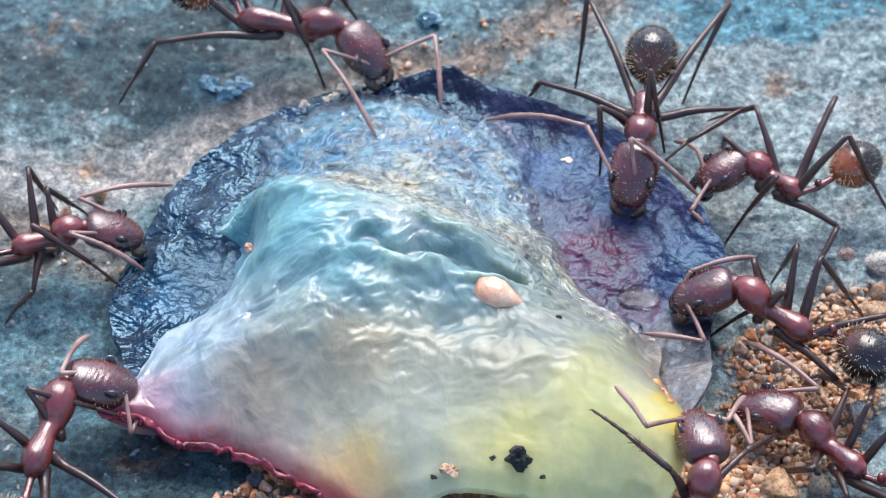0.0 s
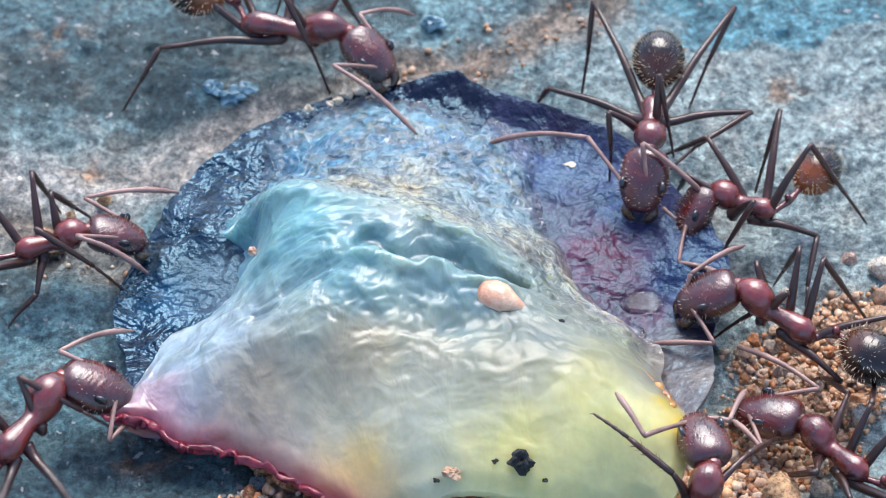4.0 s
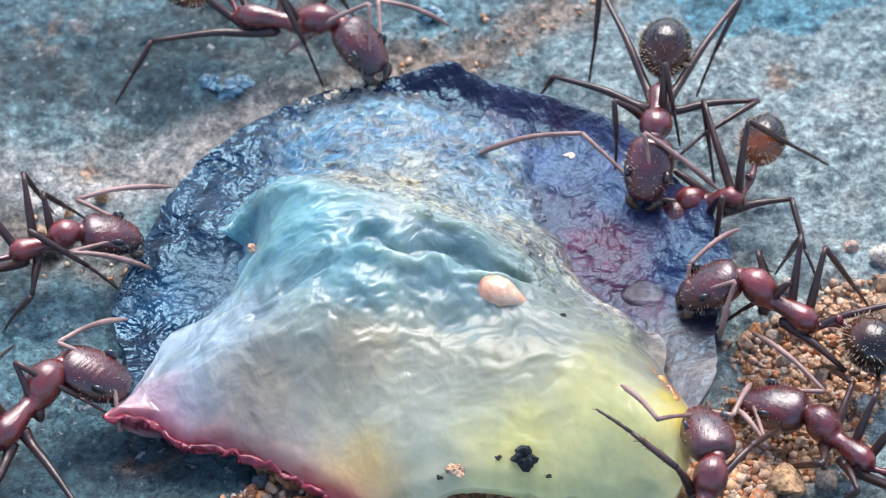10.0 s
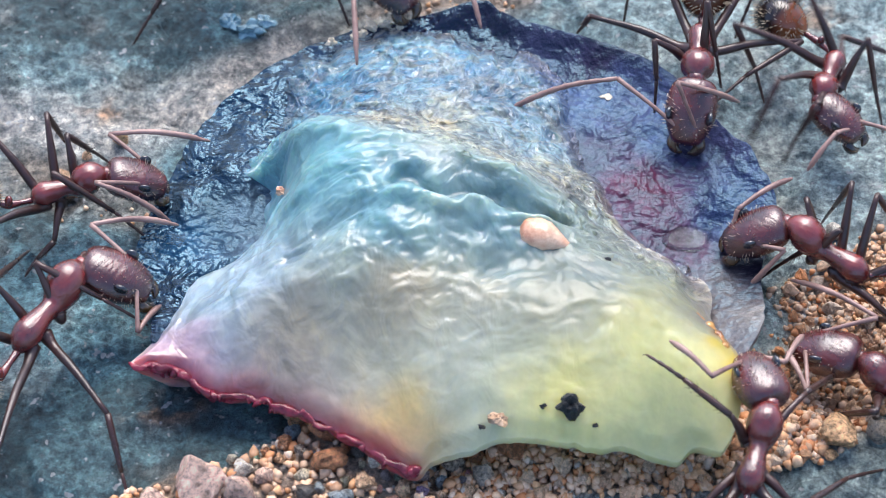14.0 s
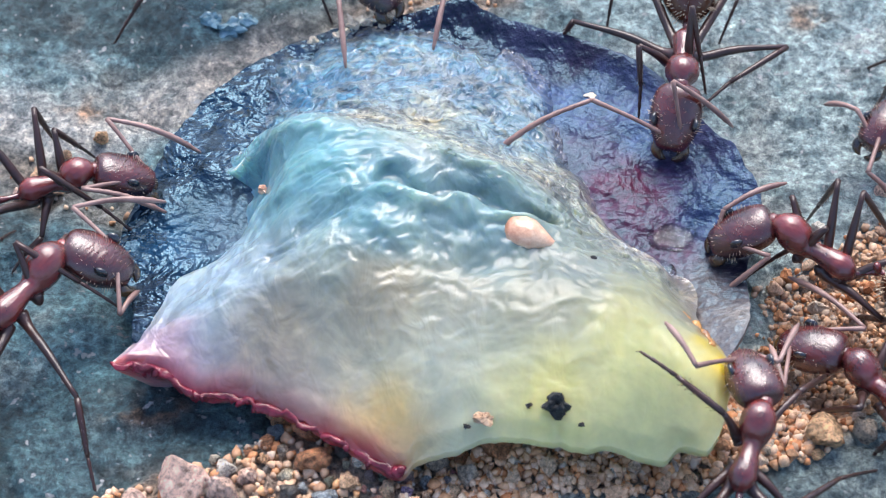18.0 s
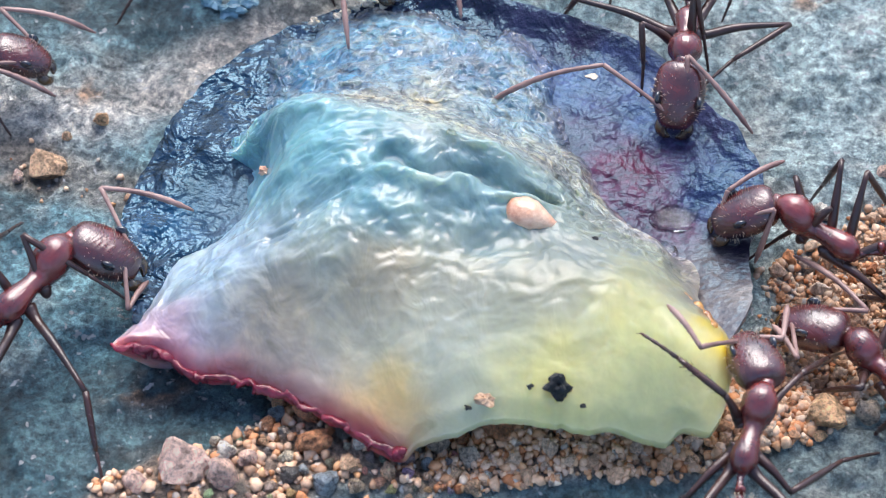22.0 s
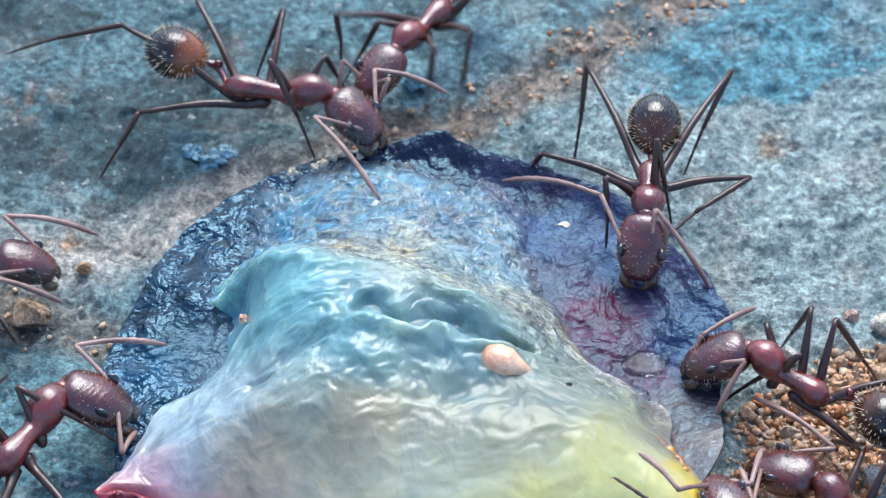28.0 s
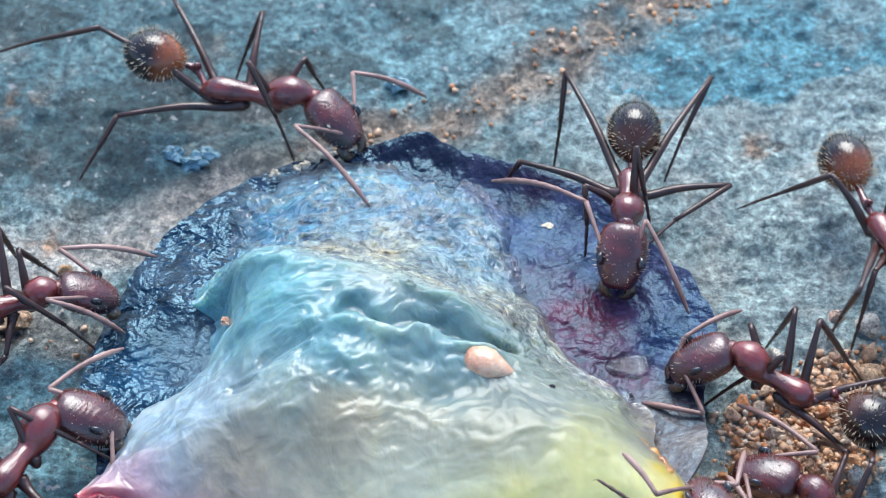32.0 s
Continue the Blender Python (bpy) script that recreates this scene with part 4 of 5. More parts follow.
def ant(label, head, face, neck, waist, node_at, gaster, legs, feelers, hs=0.88, gs=1.0, seed=1, amber=0.25):
    """A red ant in the plan's millimetres. head: centre of the head; face: where its jaws point; neck and waist: ends of the thorax;
    legs: (front, side, knee, foot) with front 0 to 2 from the head; feelers: (elbow, tip), her left one first."""
    rng = random.Random(seed)
    head, face, neck, waist, node_at, gaster = (Vector(v) * MM for v in (head, face, neck, waist, node_at, gaster))
    mid = (neck + waist) / 2
    axis = neck - waist
    heading = math.atan2(axis.y, axis.x)
    root = tagged(new("ant"), label, "ant", "ants at the grape")
    root.matrix_world = Matrix.Translation((mid.x, mid.y, 0)) @ Matrix.Rotation(heading, 4, "Z")
    inv = root.matrix_world.inverted()
    head, face, neck, waist, node_at, gaster = (inv @ v for v in (head, face, neck, waist, node_at, gaster))
    s, g = hs * MM, gs * MM

    # thorax: humped front, saddle, rounded rear
    bm = bmesh.new()
    fore = neck.lerp(head - (face - head).normalized() * s * 1.22, 1.0)
    span = fore - waist
    up = frame_of(span)[2]
    ln = span.length
    path = spline([waist - span * 0.06, waist + span * 0.12 + up * ln * 0.05, waist + span * 0.38 + up * ln * 0.02,
                   waist + span * 0.56 - up * ln * 0.01, waist + span * 0.8 + up * ln * 0.06, fore], 5)
    tube(bm, path, [r * s for r in profile([0.2, 0.44, 0.54, 0.46, 0.36, 0.36, 0.52, 0.68, 0.66, 0.46, 0.2], len(path))], 16)
    tube(bm, [fore - span * 0.12, fore, head - (face - head).normalized() * s * 0.95], [0.42 * s, 0.34 * s, 0.24 * s], 12)
    part("thorax", bm, RED, root)

    # petiole with its upright node
    bm = bmesh.new()
    a, sd, u = frame_of(node_at - waist)
    tube(bm, spline([waist, node_at - u * 0.1 * s, gaster + (node_at - gaster).normalized() * g * 0.9], 4), [r * s for r in profile([0.16, 0.12, 0.2, 0.15, 0.12], 9)], 10)
    ellipsoid(bm, node_at + UP * 0.08 * s, a, sd, u, (0.17 * s, 0.22 * s, 0.32 * s), seg=12, rings=8)
    part("petiole", bm, RED, root, "red petiole with an upright node")

    # gaster with banded plates
    bm = bmesh.new()
    a, sd, u = frame_of(node_at - gaster)
    ellipsoid(bm, gaster, a, sd, u, (1.18 * g, 0.98 * g, 0.95 * g), lambda t: (1 - 0.12 * smooth(0.0, 1.0, t)) * (1 - 0.02 * (math.sin(t * 9 + 0.5) > 0.93)), 26, 26)
    belly = part("gaster", bm, BLACK, root, "glossy dark rounded gaster")
    t = np.array([(v.co - gaster).dot(a) / (1.18 * g) for v in belly.data.vertices]) + 0.12 * np.array([noise.noise(v.co * 1500) for v in belly.data.vertices])
    k = (amber * smooth(-0.1, 0.55, t))[:, None]
    tint = belly.data.color_attributes.new("tint", "FLOAT_COLOR", "POINT")
    tint.data.foreach_set("color", np.c_[np.array([0.012, 0.007, 0.006]) * (1 - k) + np.array([0.27, 0.075, 0.022]) * k, np.ones(len(t))].astype(np.float32).ravel())
    bm = bmesh.new()
    bristles(bm, gaster, a, sd, u, (1.18 * g, 0.98 * g, 0.95 * g), 300, 0.21 * MM, rng, lambda d: d.z > -0.35)
    tagged(part("bristles", bm, HAIR, belly, "short pale bristles"), kind="stuff")

    # head, hung at its neck joint
    hang = head - (face - head).normalized() * s * 0.85
    c = head - hang
    a, sd, u = frame_of(face - head)
    bm = bmesh.new()
    ellipsoid(bm, c, a, sd, u, (1.3 * s, 0.97 * s, 0.74 * s), lambda t: 1.03 - 0.22 * smooth(0.0, 1.0, t) + 0.03 * smooth(-0.2, -0.8, t), 28, 26, 0.42)
    ellipsoid(bm, c + a * 0.86 * s - u * 0.18 * s, a, sd, u, (0.34 * s, 0.62 * s, 0.36 * s), seg=16, rings=10)
    skull = placed("head", bm, RED_DEEP, root, hang, "glossy red-brown head")
    bm = bmesh.new()
    bristles(bm, c, a, sd, u, (1.22 * s, 0.98 * s, 0.78 * s), 170, 0.17 * MM, rng, lambda d: d.z > -0.5 or d.x > 0.4)
    tagged(part("bristles", bm, HAIR, skull), kind="stuff")
    for k in (1, -1):
        bm = bmesh.new()
        ellipsoid(bm, c + a * 0.22 * s + sd * k * 0.76 * s + u * 0.46 * s, a, (sd * k + u * 0.7).normalized(), u, (0.27 * s, 0.18 * s, 0.24 * s), seg=12, rings=8)
        part("eye", bm, EYE, skull, "dark oval compound eye")
        bm = bmesh.new()
        m0 = c + a * 1.08 * s + sd * k * 0.46 * s - u * 0.28 * s
        path = spline([m0 - a * 0.1 * s, m0 + a * 0.2 * s + sd * k * 0.04 * s - u * 0.08 * s, m0 + a * 0.40 * s - sd * k * 0.12 * s - u * 0.14 * s, m0 + a * 0.48 * s - sd * k * 0.36 * s - u * 0.18 * s], 4)
        tube(bm, path, [r * s for r in profile([0.24, 0.26, 0.22, 0.15, 0.04], len(path))], 8)
        part("mandible", bm, JAW, skull, "dark toothed mandible")
    for k, (elbow, tip) in zip((1, -1), feelers):
        elbow, tip = inv @ (Vector(elbow) * MM) - hang, inv @ (Vector(tip) * MM) - hang
        base = c + a * 0.72 * s + sd * k * 0.34 * s + u * 0.42 * s
        bend = UP * (tip - elbow).length * 0.08
        bm = bmesh.new()
        path = spline([Vector(), (elbow - base) * 0.5 + UP * 0.05 * s, elbow - base], 5)
        tube(bm, path, [r * MM for r in profile([0.085, 0.07, 0.075, 0.09], len(path))], 8)
        path = spline([elbow - base, (elbow * 0.62 + tip * 0.38) - base + bend, (elbow * 0.3 + tip * 0.7) - base + bend * 0.9, tip - base], 6)
        n = len(path)
        rad = profile([0.075, 0.08, 0.088, 0.098, 0.105, 0.095, 0.04], n)
        tube(bm, path, [r * MM * (1.08 if i % 2 else 0.92) for i, r in enumerate(rad)], 8)
        TIPS[placed("antenna", bm, PINK, skull, base, "elbowed pinkish-brown antenna").name] = tip - base

    # legs: femur at the coxa, then shin and foot
    for order, sgn, knee, foot in legs:
        knee, foot = inv @ (Vector(knee) * MM), inv @ (Vector(foot) * MM)
        hip = waist.lerp(neck, (0.80, 0.42, 0.14)[order]) + Vector((0, sgn * 0.24 * s, -0.22 * s))
        out = (knee - hip).normalized()
        bm = bmesh.new()
        path = spline([Vector(), out * 0.16 * (knee - hip).length + Vector((0, 0, -0.08 * s)), (knee - hip) * 0.5 + UP * 0.035 * (knee - hip).length, knee - hip], 4)
        tube(bm, path, [r * MM for r in profile([0.27, 0.21, 0.165, 0.16, 0.14, 0.105, 0.085], len(path))], 8)
        ellipsoid(bm, out * 0.16 * s - UP * 0.06 * s, out, *frame_of(out)[1:], (0.42 * s, 0.24 * s, 0.24 * s), seg=10, rings=8)
        leg = placed("leg", bm, BROWN, root, hip)
        ankle = knee.lerp(foot, 0.58) + (UP * 0.1 - out * 0.06) * (foot - knee).length * 0.5
        bm = bmesh.new()
        path = spline([Vector(), (ankle - knee) * 0.5, ankle - knee], 3)
        tube(bm, path, [r * MM for r in profile([0.105, 0.115, 0.10, 0.075], len(path))], 7)
        placed("tibia", bm, BROWN, leg, knee - hip)
        bm = bmesh.new()
        way = (ankle - knee).normalized()
        for k in range(22):
            at = (ankle - knee) * rng.uniform(0.1, 0.95)
            off = way.orthogonal().normalized()
            off.rotate(Matrix.Rotation(rng.uniform(0, 6.28), 3, way))
            tube(bm, [at + off * 0.07 * MM, at + (off + way * 0.9) * 0.20 * MM], [0.013 * MM, 0.004 * MM], 3)
        tagged(placed("bristles", bm, BROWN, leg, knee - hip), kind="stuff")
        bm = bmesh.new()
        path = spline([Vector(), (foot - ankle) * 0.5 + UP * 0.03 * MM, foot - ankle], 4)
        tube(bm, path, [r * MM * (1.15 if i % 2 else 0.85) for i, r in enumerate(profile([0.065, 0.06, 0.055, 0.04], len(path)))], 6)
        for k in (1, -1):
            end = foot - ankle
            tube(bm, [end, end + Vector((out.x * 0.12, out.y * 0.12 + k * 0.07, -0.05)) * MM], [0.02 * MM, 0.006 * MM], 4)
        placed("tarsus", bm, BROWN, leg, ankle - hip)
    return root



# the ants, each posed at its place
ant_rear = ant("red ant with black gaster biting the grape rim from the stone", (-3.13, 13.22, 2.3), (-2.05, 12.2, 1.5), (-4.52, 14.02, 2.5), (-7.75, 14.6, 2.4),
    (-8.18, 15.44, 2.8), (-9.72, 15.89, 3.0),
    [(0, -1, (-6.19, 14.07, 4.4), (-4.63, 12.57, 0.9)),
     (0, 1, (-4.24, 15.33, 3.4), (-3.55, 15.87, 1.2)),
     (1, -1, (-10.98, 13.62, 2.2), (-12.47, 12.54, 0.0)),
     (1, 1, (-5.83, 17.64, 3.6), (-7.0, 17.61, 0.2)),
     (2, -1, (-11.73, 16.57, 3.8), (-16.63, 19.05, 0.1)),
     (2, 1, (-9.21, 18.66, 3.4), (-10.54, 25.14, 0.0))],
    [((-1.3, 14.41, 3.2), (0.63, 12.51, 2.2)), ((-4.61, 12.38, 3.4), (-2.82, 9.0, 2.2))], seed=11, amber=0.9)
ant_rim = ant("red ant with bristly black gaster biting purple grape skin", (6.73, 6.65, 2.4), (6.48, 5.35, 1.4), (7.0, 8.59, 2.7), (7.28, 10.17, 2.6),
    (7.37, 11.0, 2.7), (7.5, 12.03, 3.0),
    [(0, -1, (5.53, 8.86, 3.6), (5.63, 7.76, 1.2)),
     (0, 1, (7.29, 9.73, 4.6), (7.95, 8.54, 1.6)),
     (1, -1, (3.46, 11.22, 2.4), (3.03, 11.39, 1.3)),
     (1, 1, (10.8, 10.03, 2.4), (7.44, 7.52, 1.6)),
     (2, -1, (5.21, 14.79, 3.4), (4.86, 13.25, 0.0)),
     (2, 1, (10.45, 14.49, 3.4), (8.87, 12.52, 0.0))],
    [((8.11, 7.15, 3.2), (8.44, 4.29, 1.2)), ((5.56, 8.3, 3.4), (2.42, 10.81, 1.9))], seed=12)
ant_side = ant("red ant with black gaster feeding on grape skin from gravel", (8.98, 2.21, 1.9), (7.81, 2.06, 1.3), (10.49, 1.8, 1.9), (12.28, 0.59, 1.7),
    (13.16, 0.58, 2.0), (14.19, -0.35, 1.9),
    [(0, 1, (11.52, 1.48, 3.0), (9.2, 1.99, -0.3)),
     (0, -1, (10.59, 2.96, 2.8), (11.45, 3.61, 0.0)),
     (1, 1, (13.32, -0.68, 1.0), (12.62, 0.71, -0.8)),
     (1, -1, (11.97, 2.95, 3.6), (11.56, 4.29, -0.0)),
     (2, 1, (14.95, 0.85, 2.6), (16.38, 0.7, -0.5)),
     (2, -1, (12.72, 2.46, 3.6), (14.76, 2.54, -0.0))],
    [((9.76, 1.34, 2.6), (8.62, 0.31, 1.0)), ((8.42, 2.77, 2.4), (10.46, 3.95, 2.4))], hs=0.85, gs=0.95, seed=13)
ant_corner = ant("red ant biting the pink grape corner beside the stone", (-11.56, 0.23, 2.2), (-10.22, -0.04, 1.6), (-13.23, -0.71, 2.3), (-14.48, -2.3, 2.1),
    (-15.09, -3.46, 2.2), (-16.16, -4.26, 2.4),
    [(0, -1, (-13.94, -0.18, 3.6), (-10.64, -1.1, 1.3)),
     (0, 1, (-12.57, 0.93, 2.6), (-11.79, 1.26, 0.2)),
     (1, -1, (-11.76, -4.71, 1.6), (-11.06, -7.36, -0.6)),
     (1, 1, (-15.28, -0.66, 3.4), (-14.82, 3.32, -0.0)),
     (2, -1, (-14.97, -6.74, 2.4), (-16.2, -7.97, -0.0)),
     (2, 1, (-16.42, -2.44, 3.4), (-19.05, -0.72, 0.0))],
    [((-11.67, 2.19, 3.2), (-8.79, 1.71, 2.4)), ((-10.92, -1.56, 1.6), (-10.28, -0.23, 1.2))], hs=0.92, seed=14)
ant_left = ant("red ant biting the dark grape skin from the stone", (-11.67, 4.52, 1.8), (-10.36, 4.65, 1.2), (-13.26, 4.47, 1.9), (-14.88, 3.67, 1.8),
    (-15.74, 3.32, 2.0), (-17.04, 3.44, 2.2),
    [(0, -1, (-14.11, 3.41, 3.4), (-11.08, 3.07, 0.2)),
     (0, 1, (-13.95, 5.46, 3.0), (-12.96, 6.55, 0.4)),
     (1, -1, (-14.28, 2.51, 1.0), (-15.29, 1.86, 0.0)),
     (1, 1, (-14.63, 6.03, 3.4), (-14.17, 6.97, 0.2)),
     (2, -1, (-16.22, 1.33, 3.0), (-17.86, 1.35, 0.0)),
     (2, 1, (-16.62, 5.56, 3.2), (-19.21, 8.7, 0.0))],
    [((-12.67, 5.88, 2.6), (-9.47, 6.39, 1.6)), ((-12.83, 3.4, 2.8), (-10.39, 3.31, 1.2))], hs=0.8, gs=0.9, seed=15)
ant_gravel = ant("red ant feeding at the grape edge over the gravel", (10.81, -1.92, 0.9), (9.47, -1.42, 0.6), (12.15, -3.04, 1.0), (13.55, -4.4, 0.9),
    (14.21, -4.74, 1.1), (15.59, -5.22, 1.2),
    [(0, 1, (11.99, -4.7, 1.6), (10.34, -3.36, -1.0)),
     (0, -1, (13.35, -1.51, 1.6), (12.78, 1.43, -1.0)),
     (1, 1, (13.01, -5.63, 1.4), (12.44, -5.11, -1.0)),
     (1, -1, (13.88, -2.56, 2.4), (15.1, 1.57, -0.8)),
     (2, 1, (15.26, -7.05, 2.0), (16.97, -5.67, -1.0)),
     (2, -1, (14.86, -3.36, 2.6), (17.1, -0.96, -0.6))],
    [((10.06, -3.85, 1.6), (9.44, -2.25, 1.4)), ((12.43, -1.48, 1.6), (10.15, 0.96, 1.0))], hs=0.85, gs=0.95, seed=16)
ant_front = ant("red ant feeding on the yellow grape end from the front", (8.44, -4.72, 3.3), (8.01, -3.18, 3.0), (8.22, -6.25, 3.1), (7.89, -8.02, 2.4),
    (7.79, -8.81, 2.4), (7.75, -10.34, 2.4),
    [(0, 1, (7.39, -6.42, 3.9), (4.96, -4.76, 4.7)),
     (0, -1, (9.89, -4.97, 3.0), (12.15, -1.45, -0.6)),
     (1, 1, (6.29, -8.62, 1.8), (6.15, -7.48, -0.6)),
     (1, -1, (9.38, -8.41, 1.8), (12.68, -5.64, -0.2)),
     (2, 1, (5.9, -10.42, 2.2), (4.82, -9.33, -0.2)),
     (2, -1, (9.95, -10.4, 2.2), (11.19, -9.69, -0.2))],
    [((6.67, -5.29, 4.7), (5.76, -3.83, 4.8)), ((9.3, -4.16, 3.6), (9.8, -2.41, 3.0))], hs=0.82, seed=17)
ant_roaming = ant("red ant with glossy dark gaster walking over the stone", (9.98, 7.84, 1.7), (8.82, 7.15, 1.3), (11.14, 7.52, 1.9), (12.59, 6.83, 1.8),
    (13.32, 7.15, 2.0), (14.65, 8.11, 2.1),
    [(0, 1, (11.72, 6.16, 3.4), (10.22, 5.92, 0.0)),
     (0, -1, (10.04, 8.65, 2.6), (9.91, 9.83, 0.2)),
     (1, 1, (14.07, 5.96, 1.2), (12.83, 3.12, -0.3)),
     (1, -1, (11.05, 9.67, 3.2), (9.62, 11.96, 0.0)),
     (2, 1, (14.12, 7.54, 4.2), (16.34, 7.11, -0.0)),
     (2, -1, (13.87, 10.18, 3.4), (12.86, 9.33, 0.2))],
    [((8.9, 5.96, 1.6), (9.94, 5.4, 0.6)), ((9.06, 8.37, 2.2), (8.27, 9.47, 1.4))], hs=0.76, gs=0.86, seed=18, amber=0.9)
ant_passing = ant("red ant passing behind over the stone", (0.73, 14.14, 1.9), (0.71, 12.69, 1.3), (0.76, 16.44, 2.1), (0.8, 18.43, 2.0),
    (0.8, 19.07, 2.2), (0.83, 21.08, 2.3),
    [(0, 1, (2.29, 15.5, 2.8), (2.69, 14.14, 0.0)),
     (0, -1, (-0.46, 15.81, 2.6), (-1.41, 14.74, 0.0)),
     (1, 1, (3.15, 16.69, 3.2), (3.67, 15.04, 0.0)),
     (1, -1, (-1.6, 14.71, 3.2), (-2.04, 15.35, 0.0)),
     (2, 1, (2.44, 19.89, 3.6), (4.43, 22.74, -0.0)),
     (2, -1, (-0.55, 19.56, 3.6), (-2.53, 22.06, 0.0))],
    [((1.77, 13.56, 2.6), (1.68, 12.55, 1.0)), ((-0.34, 13.41, 2.6), (-0.17, 12.56, 1.0))], hs=0.85, seed=19, amber=0.8)


# ---- gravel in the seams ----
def grain_mesh(seed, level=2, rough=0.2):
    bm = bmesh.new()
    rng = random.Random(seed)
    lump(bm, (0, 0, 0), (1, rng.uniform(0.7, 0.95), rng.uniform(0.6, 0.85)), seed, rough, level)
    # a few broken flats
    for k in range(11):
        n = Vector((rng.gauss(0, 1), rng.gauss(0, 1), rng.gauss(0, 1))).normalized()
        d = rng.uniform(0.45, 0.8)
        for v in bm.verts:
            over = v.co.dot(n) - d
            if over > 0:
                v.co -= n * over * 0.95
    me = bpy.data.meshes.new("pebble")
    bm.to_mesh(me)
    bm.free()
    me.materials.append(GRAVEL)
    return me


ROCK_TONES = {"ochre": (0.78, 0.50, 0.28), "rust": (0.60, 0.29, 0.15), "dark": (0.16, 0.15, 0.14), "pale": (0.84, 0.80, 0.72), "pink": (0.86, 0.62, 0.52), "grey": (0.54, 0.46, 0.38), "tan": (0.74, 0.50, 0.32), "slate": (0.36, 0.42, 0.46)}
# larger pebbles: plan place, radius and tone
FRONT_STONES = [(-5.9, -3.7, 0.43, "ochre"), (-5.0, -4.6, 0.57, "rust"), (-4.8, -5.7, 0.7, "rust"), (-3.9, -5.3, 0.38, "dark"), (-3.3, -5.7, 0.45, "pale"), (-7.5, -6.1, 0.39, "pale"), (-6.8, -6.2, 0.48, "pink"),
                (-8.8, -6.6, 1.02, "pink"), (-7.5, -6.9, 0.69, "pink"), (-10.2, -7.1, 0.55, "pink"), (-5.7, -5.2, 0.31, "grey"), (-6.3, -5.0, 0.33, "rust"), (-6.8, -5.3, 0.26, "rust"), (-5.5, -6.8, 0.42, "dark"),
                (-5.1, -6.6, 0.28, "slate"), (-3.7, -6.4, 0.45, "tan"), (-2.6, -5.7, 0.36, "tan"), (-1.0, -5.5, 0.45, "grey"), (-0.3, -5.3, 0.36, "rust"), (0.9, -5.1, 0.58, "rust"), (0.0, -6.1, 0.47, "grey"),
                (-0.5, -6.7, 0.35, "tan"), (-1.3, -6.2, 0.28, "slate"), (-4.4, -7.1, 0.51, "slate"), (-2.5, -6.6, 0.37, "tan"), (0.5, -6.7, 0.2, "pale")]
SIDE_STONES = [(6.8, -6.0, 0.29, "tan"), (4.4, -5.9, 0.18, "pale"), (9.7, -4.2, 0.27, "tan"), (11.1, -4.6, 0.77, "ochre"), (12.3, -4.3, 0.53, "grey"), (10.0, -4.0, 0.26, "rust"), (10.8, -5.2, 0.25, "ochre"),
               (2.7, -6.8, 0.16, "pale"), (9.3, -5.1, 0.3, "grey"), (2.9, -5.8, 0.16, "ochre"), (15.0, 3.4, 0.60, "tan"),
               (14.5, 1.5, 0.70, "tan"), (15.2, 5.2, 0.55, "pale"), (14.1, 5.7, 0.35, "pink"), (11.8, 3.9, 0.38, "pale"), (14.0, -1.1, 0.55, "pale"), (-14.4, 6.2, 0.8, "tan"), (-12.6, 8.0, 0.36, "ochre"), (-13.8, 7.3, 0.22, "tan"), (-15.3, 5.6, 0.35, "pink")]


